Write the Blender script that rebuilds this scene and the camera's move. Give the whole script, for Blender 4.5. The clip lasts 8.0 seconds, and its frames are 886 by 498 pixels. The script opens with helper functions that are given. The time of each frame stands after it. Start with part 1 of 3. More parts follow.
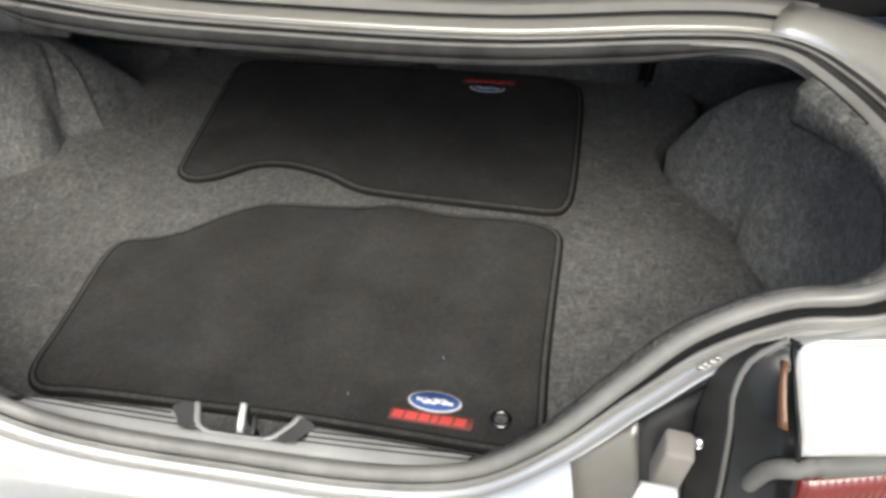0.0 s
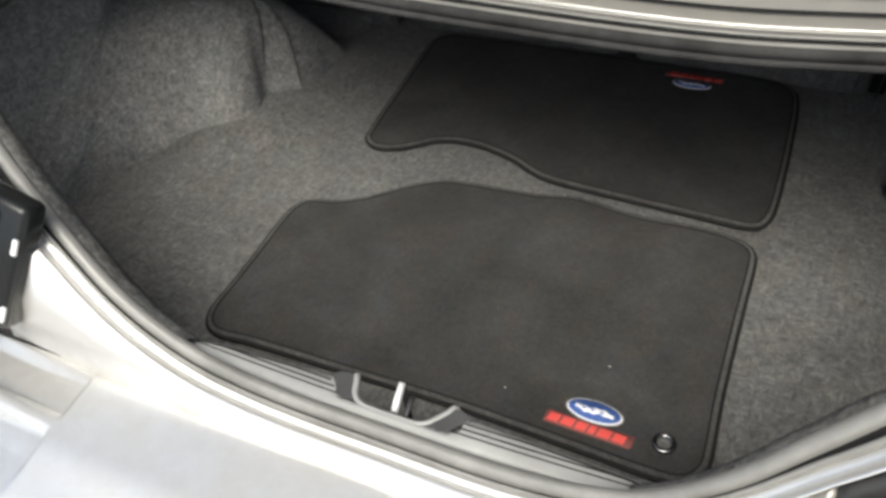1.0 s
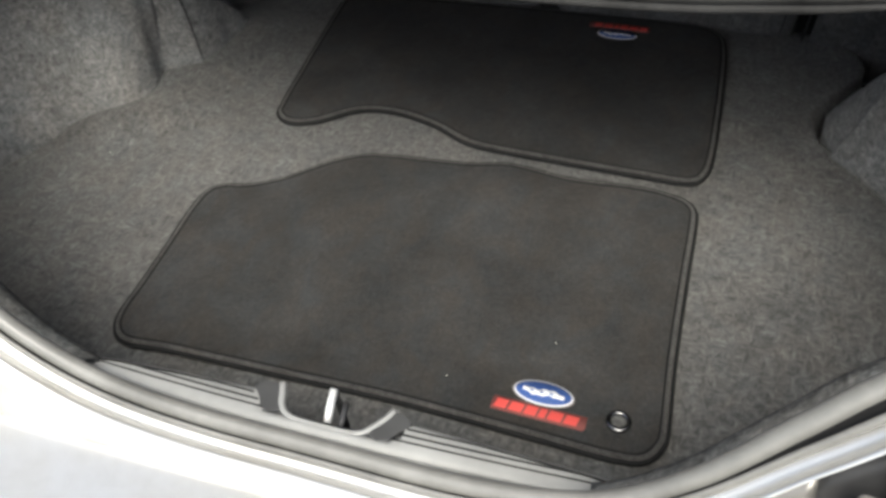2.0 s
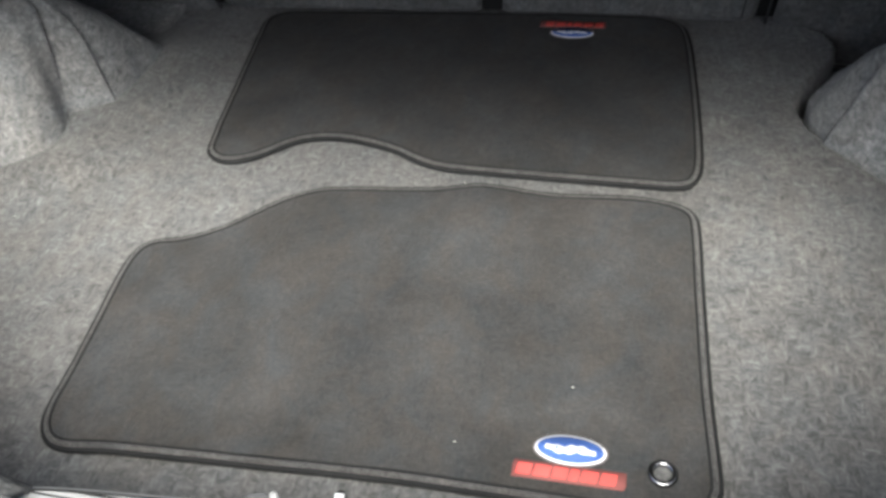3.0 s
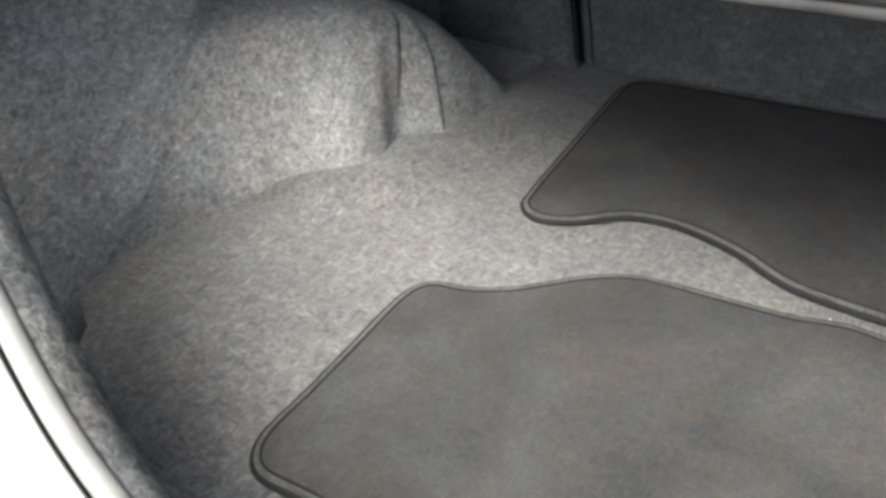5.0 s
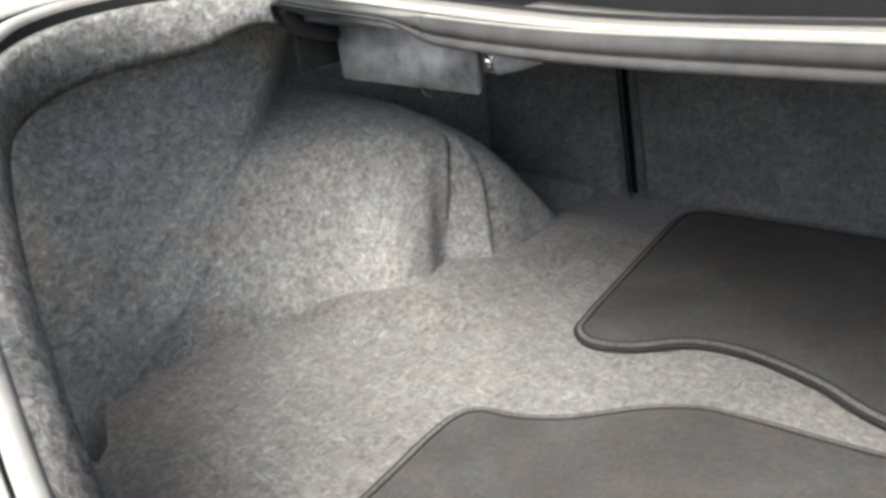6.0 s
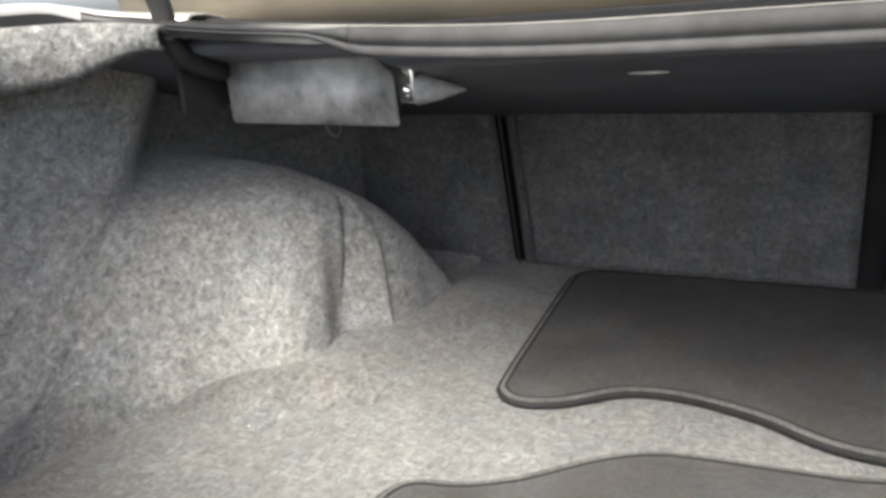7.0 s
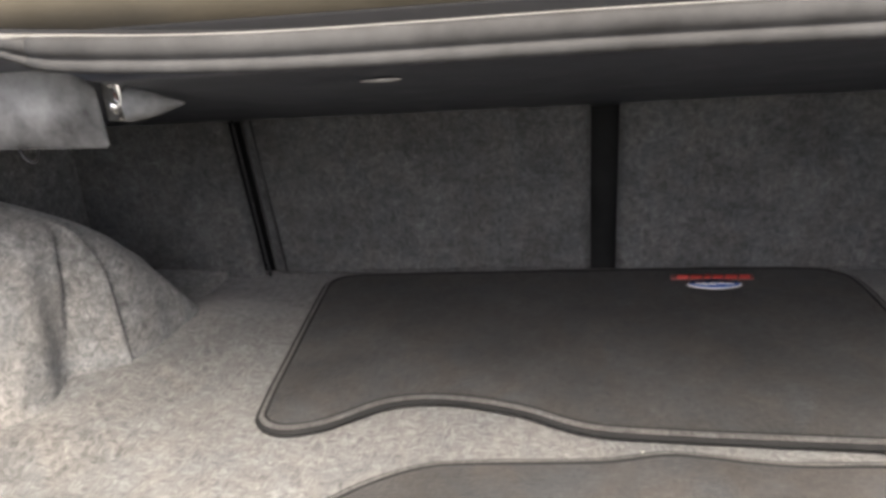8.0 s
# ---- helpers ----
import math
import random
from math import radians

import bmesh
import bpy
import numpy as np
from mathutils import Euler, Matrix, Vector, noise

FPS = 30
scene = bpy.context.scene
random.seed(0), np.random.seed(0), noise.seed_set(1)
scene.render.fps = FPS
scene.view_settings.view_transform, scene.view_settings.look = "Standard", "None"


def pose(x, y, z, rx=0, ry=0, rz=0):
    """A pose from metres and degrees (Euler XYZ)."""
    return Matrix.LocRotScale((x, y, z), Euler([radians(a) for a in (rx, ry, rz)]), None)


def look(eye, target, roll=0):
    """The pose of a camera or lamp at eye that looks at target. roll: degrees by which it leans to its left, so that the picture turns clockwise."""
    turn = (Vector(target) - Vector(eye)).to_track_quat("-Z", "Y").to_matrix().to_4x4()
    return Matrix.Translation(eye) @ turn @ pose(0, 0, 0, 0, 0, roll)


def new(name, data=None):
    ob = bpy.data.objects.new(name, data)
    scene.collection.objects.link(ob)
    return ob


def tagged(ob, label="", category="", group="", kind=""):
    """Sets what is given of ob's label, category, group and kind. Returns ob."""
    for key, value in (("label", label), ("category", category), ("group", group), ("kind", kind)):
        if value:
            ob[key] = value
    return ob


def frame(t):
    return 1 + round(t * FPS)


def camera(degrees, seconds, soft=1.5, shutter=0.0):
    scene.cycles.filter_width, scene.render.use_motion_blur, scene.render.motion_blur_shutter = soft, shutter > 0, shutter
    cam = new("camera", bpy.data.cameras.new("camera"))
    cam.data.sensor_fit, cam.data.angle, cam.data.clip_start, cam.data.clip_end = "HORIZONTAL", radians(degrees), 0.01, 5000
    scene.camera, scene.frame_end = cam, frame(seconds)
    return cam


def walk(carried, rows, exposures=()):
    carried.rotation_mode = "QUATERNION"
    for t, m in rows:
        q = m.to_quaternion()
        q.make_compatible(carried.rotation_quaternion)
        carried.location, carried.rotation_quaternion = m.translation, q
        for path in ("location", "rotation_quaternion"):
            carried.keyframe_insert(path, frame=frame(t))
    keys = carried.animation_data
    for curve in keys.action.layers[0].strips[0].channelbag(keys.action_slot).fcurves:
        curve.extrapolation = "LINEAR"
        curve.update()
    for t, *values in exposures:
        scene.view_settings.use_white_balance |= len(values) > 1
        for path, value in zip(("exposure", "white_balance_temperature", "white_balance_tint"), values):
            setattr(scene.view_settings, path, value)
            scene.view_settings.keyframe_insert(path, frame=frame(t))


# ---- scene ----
cam = camera(58.2, 8.0, soft=3.3)
PATH = [
    (0, (0.349, -0.962, 0.822), (-0.019, 0.478, -0.517), -3.2),
    (0.5, (0.332, -0.949, 0.817), (-0.259, 0.41, -0.526), -5.5),
    (1, (0.32, -0.931, 0.803), (-0.425, 0.346, -0.544), -6.2),
    (1.2, (0.32, -0.918, 0.79), (-0.403, 0.358, -0.569), -6.0),
    (2.3, (0.261, -0.842, 0.752), (-0.255, 0.445, -0.69), -6.3),
    (2.5, (0.235, -0.825, 0.737), (-0.25, 0.479, -0.7), -6.3),
    (3, (0.189, -0.773, 0.696), (-0.201, 0.579, -0.725), -6.6),
    (3.5, (0.151, -0.747, 0.685), (-0.237, 0.647, -0.696), -6.4),
    (4, (0.115, -0.741, 0.675), (-0.475, 0.634, -0.653), -7.1),
    (4.5, (0.099, -0.706, 0.626), (-0.776, 0.561, -0.65), -6.8),
    (5, (0.108, -0.667, 0.559), (-0.975, 0.546, -0.606), -7.1),
    (5.2, (0.131, -0.649, 0.566), (-1.061, 0.507, -0.549), -8.9),
    (6.3, (0.049, -0.659, 0.469), (-1.195, 0.732, -0.25), -6.5),
    (6.5, (0.023, -0.669, 0.453), (-1.167, 0.786, -0.231), -6.0),
    (7, (-0.022, -0.665, 0.42), (-0.984, 0.982, -0.181), -5.1),
    (7.5, (-0.046, -0.636, 0.418), (-0.697, 1.151, -0.201), -4.8),
    (8, (-0.03, -0.617, 0.427), (-0.424, 1.227, -0.243), -4.8),
]
EXPOSURES = [(0, 0.9, 6400, 2), (1.2, 0.84, 6400, 2), (2.5, 1.32, 6250, 2), (3.5, 2.36, 6050, 2), (4.5, 2.26, 6130, 2), (5, 2.2, 6200, 3), (6.3, 2.42, 6300, 3), (7, 2.5, 6350, 4), (8, 2.48, 6700, 8)]
walk(cam, [(t, look(eye, target, roll)) for t, eye, target, roll in PATH], EXPOSURES)

# ---- daylight ----
SUN_ELEVATION, SUN_AZIMUTH = 57, 167     # azimuth clockwise from +y
world = bpy.data.worlds.new("overcast_sky")
scene.world = world
world.use_nodes = True
wn = world.node_tree
sky = wn.nodes.new("ShaderNodeTexSky")
sky.sky_type = "NISHITA"
sky.sun_disc = False
sky.sun_elevation = radians(SUN_ELEVATION)
sky.sun_rotation = radians(SUN_AZIMUTH)
sky.air_density, sky.dust_density, sky.ozone_density = 0.6, 5.0, 0.0
wn.nodes["Background"].inputs["Strength"].default_value = 0.15
wn.links.new(sky.outputs["Color"], wn.nodes["Background"].inputs["Color"])
sun = new("sun", bpy.data.lights.new("sun", "SUN"))
sun.data.energy, sun.data.angle, sun.data.color = 1.5, radians(44), (1.0, 0.965, 0.92)
az, el = radians(SUN_AZIMUTH), radians(SUN_ELEVATION)
sun.matrix_world = look((math.sin(az) * math.cos(el) * 5, math.cos(az) * math.cos(el) * 5, math.sin(el) * 5), (0, 0, 0))

# ---- helpers ----


def link(ob, parent):
    if parent is not None:
        ob.parent = parent
        ob.matrix_parent_inverse = parent.matrix_world.inverted()
    return ob


def part(name, bm, material, parent=None, label="", smooth=True):
    """One bmesh as one mesh object, under its thing or part."""
    me = bpy.data.meshes.new(name)
    if not any(e.is_boundary for e in bm.edges):
        bmesh.ops.recalc_face_normals(bm, faces=bm.faces)
    bm.to_mesh(me)
    bm.free()
    me.materials.append(material)
    for p in me.polygons:
        p.use_smooth = smooth
    ob = link(new(name, me), parent)
    if label:
        ob["label"] = label
    return ob


def grid(P, wrap_u=False, wrap_v=False, bm=None):
    """A surface over an array of places (nu, nv, 3)."""
    bm = bm or bmesh.new()
    nu, nv = P.shape[:2]
    vs = [[bm.verts.new(P[i, j]) for j in range(nv)] for i in range(nu)]
    for i in range(nu if wrap_u else nu - 1):
        for j in range(nv if wrap_v else nv - 1):
            a, b = (i + 1) % nu, (j + 1) % nv
            bm.faces.new((vs[i][j], vs[a][j], vs[a][b], vs[i][b]))
    return bm


def thick(ob, metres, offset=-1.0):
    m = ob.modifiers.new("thickness", "SOLIDIFY")
    m.thickness, m.offset = metres, offset
    return ob


def curve_points(knots, n, closed=False):
    """A smooth line through a few knots (Catmull-Rom), n points evenly spread."""
    K = np.array(knots, float)
    if closed:
        E = np.vstack([K[-1], K, K[0], K[1]])
    else:
        E = np.vstack([2 * K[0] - K[1], K, 2 * K[-1] - K[-2]])
    fine = []
    for i in range(1, len(E) - 2):
        p0, p1, p2, p3 = E[i - 1], E[i], E[i + 1], E[i + 2]
        for u in np.linspace(0, 1, 40, endpoint=False):
            fine.append(0.5 * (2 * p1 + (p2 - p0) * u + (2 * p0 - 5 * p1 + 4 * p2 - p3) * u * u + (3 * p1 - p0 - 3 * p2 + p3) * u ** 3))
    fine.append(E[-2])
    fine = np.array(fine)
    d = np.concatenate([[0], np.cumsum(np.linalg.norm(np.diff(fine, axis=0), axis=1))])
    q = np.linspace(0, d[-1], n, endpoint=not closed)
    return np.stack([np.interp(q, d, fine[:, k]) for k in range(fine.shape[1])], 1)


def tube(points, radius, sides=10, closed=False, bm=None):
    """A round cord along a line of places; radius may vary."""
    P = np.array(points, float)
    n = len(P)
    r = np.broadcast_to(np.array(radius, float), (n,))
    T = np.roll(P, -1, 0) - np.roll(P, 1, 0)
    if not closed:
        T[0], T[-1] = P[1] - P[0], P[-1] - P[-2]
    T /= np.linalg.norm(T, axis=1)[:, None]
    ref = np.array((0, 0, 1.0)) if abs(T[:, 2]).max() < 0.95 else np.array((1.0, 0.13, 0))
    A = np.cross(T, ref)
    A /= np.linalg.norm(A, axis=1)[:, None]
    B = np.cross(A, T)
    a = np.linspace(0, 2 * math.pi, sides, endpoint=False)
    G = P[:, None] + r[:, None, None] * (np.cos(a)[None, :, None] * A[:, None] + np.sin(a)[None, :, None] * B[:, None])
    bm = bm or bmesh.new()
    before = len(bm.verts)
    grid(G, closed, True, bm)
    if not closed:
        bm.verts.ensure_lookup_table()
        bm.faces.new([bm.verts[before + k] for k in range(sides)])
        bm.faces.new([bm.verts[before + (n - 1) * sides + k] for k in range(sides)])
    return bm


def box(size, centre=(0, 0, 0), bevel=0.0, turn=None, segments=2):
    bm = bmesh.new()
    bmesh.ops.create_cube(bm, size=1)
    bmesh.ops.scale(bm, vec=size, verts=bm.verts)
    if bevel:
        bmesh.ops.bevel(bm, geom=bm.edges[:], offset=bevel, segments=segments, affect="EDGES", profile=0.5)
    if turn is not None:
        bmesh.ops.rotate(bm, matrix=turn, verts=bm.verts)
    bmesh.ops.translate(bm, vec=centre, verts=bm.verts)
    return bm


def plate(outline, z0, z1, bevel=0.0, bm=None):
    """A flat piece with a given outline (x, y), from z0 to z1."""
    bm = bm or bmesh.new()
    low = [bm.verts.new((x, y, z0)) for x, y in outline]
    high = [bm.verts.new((x, y, z1)) for x, y in outline]
    n = len(outline)
    bm.faces.new(low[::-1])
    top = bm.faces.new(high)
    for i in range(n):
        bm.faces.new((low[i], low[(i + 1) % n], high[(i + 1) % n], high[i]))
    if bevel:
        bmesh.ops.bevel(bm, geom=list(top.edges), offset=bevel, segments=2, affect="EDGES", profile=0.6)
    return bm


def empty(name, place, label, category, **more):
    ob = new(name)
    ob.empty_display_size = 0.05
    ob.matrix_world = Matrix.Translation(place)
    bpy.context.view_layer.update()
    return tagged(ob, label, category, **more)


def smoothstep(a, b, x):
    u = np.clip((x - a) / (b - a), 0, 1)
    return u * u * (3 - 2 * u)


# ---- materials ----


def node(nt, kind, **inputs):
    n = nt.nodes.new(kind)
    for k, v in inputs.items():
        n.inputs[k.replace("_", " ")].default_value = v
    return n


def ramp(nt, source, stops):
    r = nt.nodes.new("ShaderNodeValToRGB")
    while len(r.color_ramp.elements) < len(stops):
        r.color_ramp.elements.new(0.5)
    for e, (pos, col) in zip(r.color_ramp.elements, stops):
        e.position = pos
        e.color = (*col, 1) if len(col) == 3 else col
    nt.links.new(source, r.inputs["Fac"])
    return r


def base_material(name, rough, metal=0.0, specular=0.5):
    m = bpy.data.materials.new(name)
    m.use_nodes = True
    nt = m.node_tree
    p = nt.nodes["Principled BSDF"]
    p.inputs["Roughness"].default_value = rough
    p.inputs["Metallic"].default_value = metal
    p.inputs["Specular IOR Level"].default_value = specular
    co = nt.nodes.new("ShaderNodeTexCoord")
    return m, nt, p, co


def noise_at(nt, co, scale, detail=2.0, rough=0.5, stretch=None, distort=0.0):
    n = node(nt, "ShaderNodeTexNoise", Scale=scale, Detail=detail, Roughness=rough, Distortion=distort)
    if stretch:
        mp = nt.nodes.new("ShaderNodeMapping")
        mp.inputs["Scale"].default_value = stretch
        nt.links.new(co.outputs["Object"], mp.inputs["Vector"])
        nt.links.new(mp.outputs["Vector"], n.inputs["Vector"])
    else:
        nt.links.new(co.outputs["Object"], n.inputs["Vector"])
    return n


def mixed(nt, a, b, fac, mode="MIX"):
    m = nt.nodes.new("ShaderNodeMix")
    m.data_type, m.blend_type = "RGBA", mode
    for sock, v in (("A", a), ("B", b)):
        target = [i for i in m.inputs if i.name == sock and i.type == "RGBA"][0]
        if isinstance(v, tuple):
            target.default_value = (*v, 1)
        else:
            nt.links.new(v, target)
    f = [i for i in m.inputs if i.name == "Factor" and i.type == "VALUE"][0]
    if isinstance(fac, (int, float)):
        f.default_value = fac
    else:
        nt.links.new(fac, f)
    return [o for o in m.outputs if o.type == "RGBA"][0]


def bumped(nt, p, height, strength, distance):
    b = node(nt, "ShaderNodeBump", Strength=strength, Distance=distance)
    nt.links.new(height, b.inputs["Height"])
    nt.links.new(b.outputs["Normal"], p.inputs["Normal"])
    return b


def strands(nt, co, scale, turn, stretch):
    """Short fibres lying one way."""
    mp = nt.nodes.new("ShaderNodeMapping")
    mp.inputs["Rotation"].default_value = turn
    mp.inputs["Scale"].default_value = stretch
    nt.links.new(co.outputs["Object"], mp.inputs["Vector"])
    n = node(nt, "ShaderNodeTexNoise", Scale=scale, Detail=3.0, Roughness=0.6, Distortion=0.8)
    nt.links.new(mp.outputs["Vector"], n.inputs["Vector"])
    return n.outputs["Fac"]


def carpet(name, dark, light, fibre=200.0, soft=30.0, sheen=0.15, patch=0.2, clump=0.14, fleck=0.6, tint=0.022):
    """Needle-felt or pile: matted fibres of two greys lying in two ways, clumps, pale stray fibres and wider wear."""
    m, nt, p, co = base_material(name, 0.95, specular=0.12)
    a = strands(nt, co, fibre, (0.3, 0.2, 0.5), (1.0, 0.38, 0.6))
    b = strands(nt, co, fibre, (0.9, -0.4, -0.7), (0.42, 1.0, 0.8))
    where = noise_at(nt, co, fibre * 0.3, 2, 0.5)
    wsel = ramp(nt, where.outputs["Fac"], [(0.42, (0, 0, 0)), (0.58, (1, 1, 1))])
    both = mixed(nt, a, b, wsel.outputs["Color"])
    r = ramp(nt, both, [(0.30, dark), (0.5, tuple(0.55 * u + 0.45 * v for u, v in zip(dark, light))), (0.70, light)])
    stray = strands(nt, co, fibre * 1.3, (0.2, 0.1, 1.1), (1.5, 0.5, 1.0))
    sr = ramp(nt, stray, [(0.62, (0, 0, 0)), (0.74, (fleck,) * 3)])
    col = mixed(nt, r.outputs["Color"], tuple(min(1, 1.5 * v) for v in light), sr.outputs["Color"])
    for scale, depth in ((95.0, clump), (38.0, clump * 0.8), (soft * 0.35, patch)):
        w = noise_at(nt, co, scale, 3, 0.55, None, 0.4)
        wr = ramp(nt, w.outputs["Fac"], [(0.33, (1 - depth,) * 3), (0.67, (1 + depth,) * 3)])
        col = mixed(nt, col, wr.outputs["Color"], 1.0, "MULTIPLY")
    tone = noise_at(nt, co, soft * 0.7, 3, 0.6, (1.3, 1.0, 1.0), 0.8)
    tr = ramp(nt, tone.outputs["Fac"], [(0.35, (1 - tint, 1.0, 1 + tint)), (0.65, (1 + 1.3 * tint, 0.996, 1 - 1.3 * tint))])
    col = mixed(nt, col, tr.outputs["Color"], 1.0, "MULTIPLY")
    nt.links.new(col, p.inputs["Base Color"])
    p.inputs["Sheen Weight"].default_value = sheen
    p.inputs["Sheen Roughness"].default_value = 0.6
    bumped(nt, p, both, 0.6, 0.003)
    return m


def paint(name, colour, rough=0.28, metal=0.55, coat=0.8):
    m, nt, p, co = base_material(name, rough, metal)
    flake = noise_at(nt, co, 2500, 1, 0.5)
    dirt = noise_at(nt, co, 9, 5, 0.65)
    fr = ramp(nt, flake.outputs["Fac"], [(0.35, tuple(c * 0.93 for c in colour)), (0.65, tuple(min(1, c * 1.05) for c in colour))])
    dr = ramp(nt, dirt.outputs["Fac"], [(0.35, (0.86, 0.85, 0.83)), (0.6, (1, 1, 1))])
    nt.links.new(mixed(nt, fr.outputs["Color"], dr.outputs["Color"], 1.0, "MULTIPLY"), p.inputs["Base Color"])
    rr = ramp(nt, dirt.outputs["Fac"], [(0.3, (rough * 1.5,) * 3), (0.7, (rough,) * 3)])
    nt.links.new(rr.outputs["Color"], p.inputs["Roughness"])
    p.inputs["Coat Weight"].default_value = coat
    p.inputs["Coat Roughness"].default_value = 0.12
    return m


def plastic(name, colour, rough=0.5, grain=600.0, bump=0.15, scuff=0.2):
    m, nt, p, co = base_material(name, rough)
    g = noise_at(nt, co, grain, 2, 0.5)
    w = noise_at(nt, co, 14, 5, 0.65)
    wr = ramp(nt, w.outputs["Fac"], [(0.35, colour), (0.7, tuple(min(1, c * (1 + scuff) + 0.06 * scuff) for c in colour))])
    nt.links.new(wr.outputs["Color"], p.inputs["Base Color"])
    rr = ramp(nt, w.outputs["Fac"], [(0.3, (rough * 0.85,) * 3), (0.7, (min(1, rough * 1.25),) * 3)])
    nt.links.new(rr.outputs["Color"], p.inputs["Roughness"])
    bumped(nt, p, g.outputs["Fac"], bump, 0.0006)
    return m


def metal(name, colour, rough=0.3):
    m, nt, p, co = base_material(name, rough, 1.0)
    w = noise_at(nt, co, 120, 4, 0.6)
    wr = ramp(nt, w.outputs["Fac"], [(0.35, tuple(c * 0.8 for c in colour)), (0.65, colour)])
    nt.links.new(wr.outputs["Color"], p.inputs["Base Color"])
    return m


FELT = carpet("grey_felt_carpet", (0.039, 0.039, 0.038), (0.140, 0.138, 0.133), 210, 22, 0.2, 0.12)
# Same carpet as the floor, paler: the liners' light is put into its colour.
FELT_SIDE_LIT = carpet("grey_side_carpet_lit", (0.088, 0.089, 0.086), (0.262, 0.260, 0.250), 200, 16, 0.2, 0.14, 0.16)
FELT_RIM = carpet("grey_rim_carpet", (0.042, 0.043, 0.042), (0.158, 0.157, 0.151), 190, 20, 0.0, 0.12, 0.2, 0.9)
FELT_DARK = carpet("charcoal_seat_carpet", (0.062, 0.062, 0.061), (0.132, 0.132, 0.131), 190, 30, 0.12, 0.18, 0.14, 0.4)
PILE = carpet("black_mat_pile", (0.026, 0.0257, 0.0257), (0.045, 0.0438, 0.042), 330, 22, 0.05, 0.24, 0.07, 0.1, 0.05)
EDGING = carpet("black_mat_edging", (0.034, 0.033, 0.032), (0.095, 0.092, 0.088), 500, 30, 0.1, 0.2)
GLOSS = plastic("gloss_black_plastic", (0.009, 0.010, 0.0105), 0.16, 300, 0.02, 0.1)
GLOSS.node_tree.nodes["Principled BSDF"].inputs["Specular IOR Level"].default_value = 0.3
SILVER = paint("silver_paint", (0.80, 0.79, 0.765), 0.3, 0.75)
# Silver again, darker: the corner panel's shade is put into its colour.
SHADED_PAINT = paint("shaded_silver_paint", (0.29, 0.28, 0.265), 0.35, 0.7, 0.3)
PALE = paint("pale_silver_paint", (0.42, 0.415, 0.40), 0.4, 0.1)
SEALDARK = plastic("black_rubber_trough", (0.009, 0.009, 0.0095), 0.75, 300, 0.04, 0.1)
SEALDARK.node_tree.nodes["Principled BSDF"].inputs["Specular IOR Level"].default_value = 0.15
RUBBER = plastic("grey_rubber_seal", (0.155, 0.152, 0.142), 0.35, 300, 0.06, 0.4)
RUBBER.node_tree.nodes["Principled BSDF"].inputs["Specular IOR Level"].default_value = 0.6
DARKTRIM = plastic("charcoal_plastic_trim", (0.032, 0.032, 0.032), 0.6, 900, 0.25, 0.25)
TRIM = plastic("grey_plastic_trim", (0.235, 0.235, 0.228), 0.34, 900, 0.25, 0.25)
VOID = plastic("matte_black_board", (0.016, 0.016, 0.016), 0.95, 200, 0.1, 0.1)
SOOT = plastic("dark_painted_steel", (0.012, 0.012, 0.012), 0.6, 200, 0.1, 0.3)
SOOT.node_tree.nodes["Principled BSDF"].inputs["Specular IOR Level"].default_value = 0.15
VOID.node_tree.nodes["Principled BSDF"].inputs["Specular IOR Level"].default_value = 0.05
BLACK = plastic("black_plastic", (0.018, 0.018, 0.019), 0.4, 500, 0.1, 0.3)
SHELF = plastic("dark_shelf_panel", (0.046, 0.050, 0.062), 0.5, 400, 0.1, 0.3)
BOXGREY = plastic("scuffed_grey_casing", (0.07, 0.07, 0.069), 0.6, 200, 0.3, 2.6)
# The seal's front face, darker than the bulb: its shade is in the colour.
LIPSHADE = plastic("dusty_shaded_rubber", (0.016, 0.0156, 0.015), 0.75, 60, 0.5, 0.45)
LIPSHADE.node_tree.nodes["Principled BSDF"].inputs["Specular IOR Level"].default_value = 0.2
LIDLINER = plastic("beige_lid_lining", (0.075, 0.063, 0.042), 0.85, 200, 0.2, 0.2)
CHROME = metal("chrome", (0.8, 0.8, 0.79), 0.15)
STOPGREY = plastic("grey_rubber_block", (0.11, 0.107, 0.102), 0.6, 400, 0.2, 0.2)
BUFFER = plastic("taupe_rubber_block", (0.20, 0.185, 0.172), 0.8, 400, 0.2, 0.2)
STEEL = metal("galvanised_steel", (0.5, 0.49, 0.47), 0.4)
BRIGHT = metal("bright_zinc", (0.88, 0.88, 0.87), 0.45)
BRIGHT.node_tree.nodes["Principled BSDF"].inputs["Metallic"].default_value = 0.25
EYELET = metal("dark_eyelet_metal", (0.22, 0.22, 0.225), 0.22)
BLUE = plastic("blue_embroidery", (0.035, 0.085, 0.28), 0.7, 900, 0.5, 0.2)
WHITE = plastic("white_embroidery", (0.75, 0.76, 0.78), 0.7, 900, 0.5, 0.1)
RED = plastic("red_embroidery", (0.55, 0.06, 0.05), 0.7, 900, 0.5, 0.2)
REDHALO = plastic("dark_red_embroidery", (0.16, 0.045, 0.04), 0.8, 900, 0.5, 0.3)
HALO = plastic("grey_embroidery", (0.10, 0.085, 0.085), 0.8, 900, 0.4, 0.2)
LINT = plastic("white_lint", (0.7, 0.68, 0.62), 0.9)


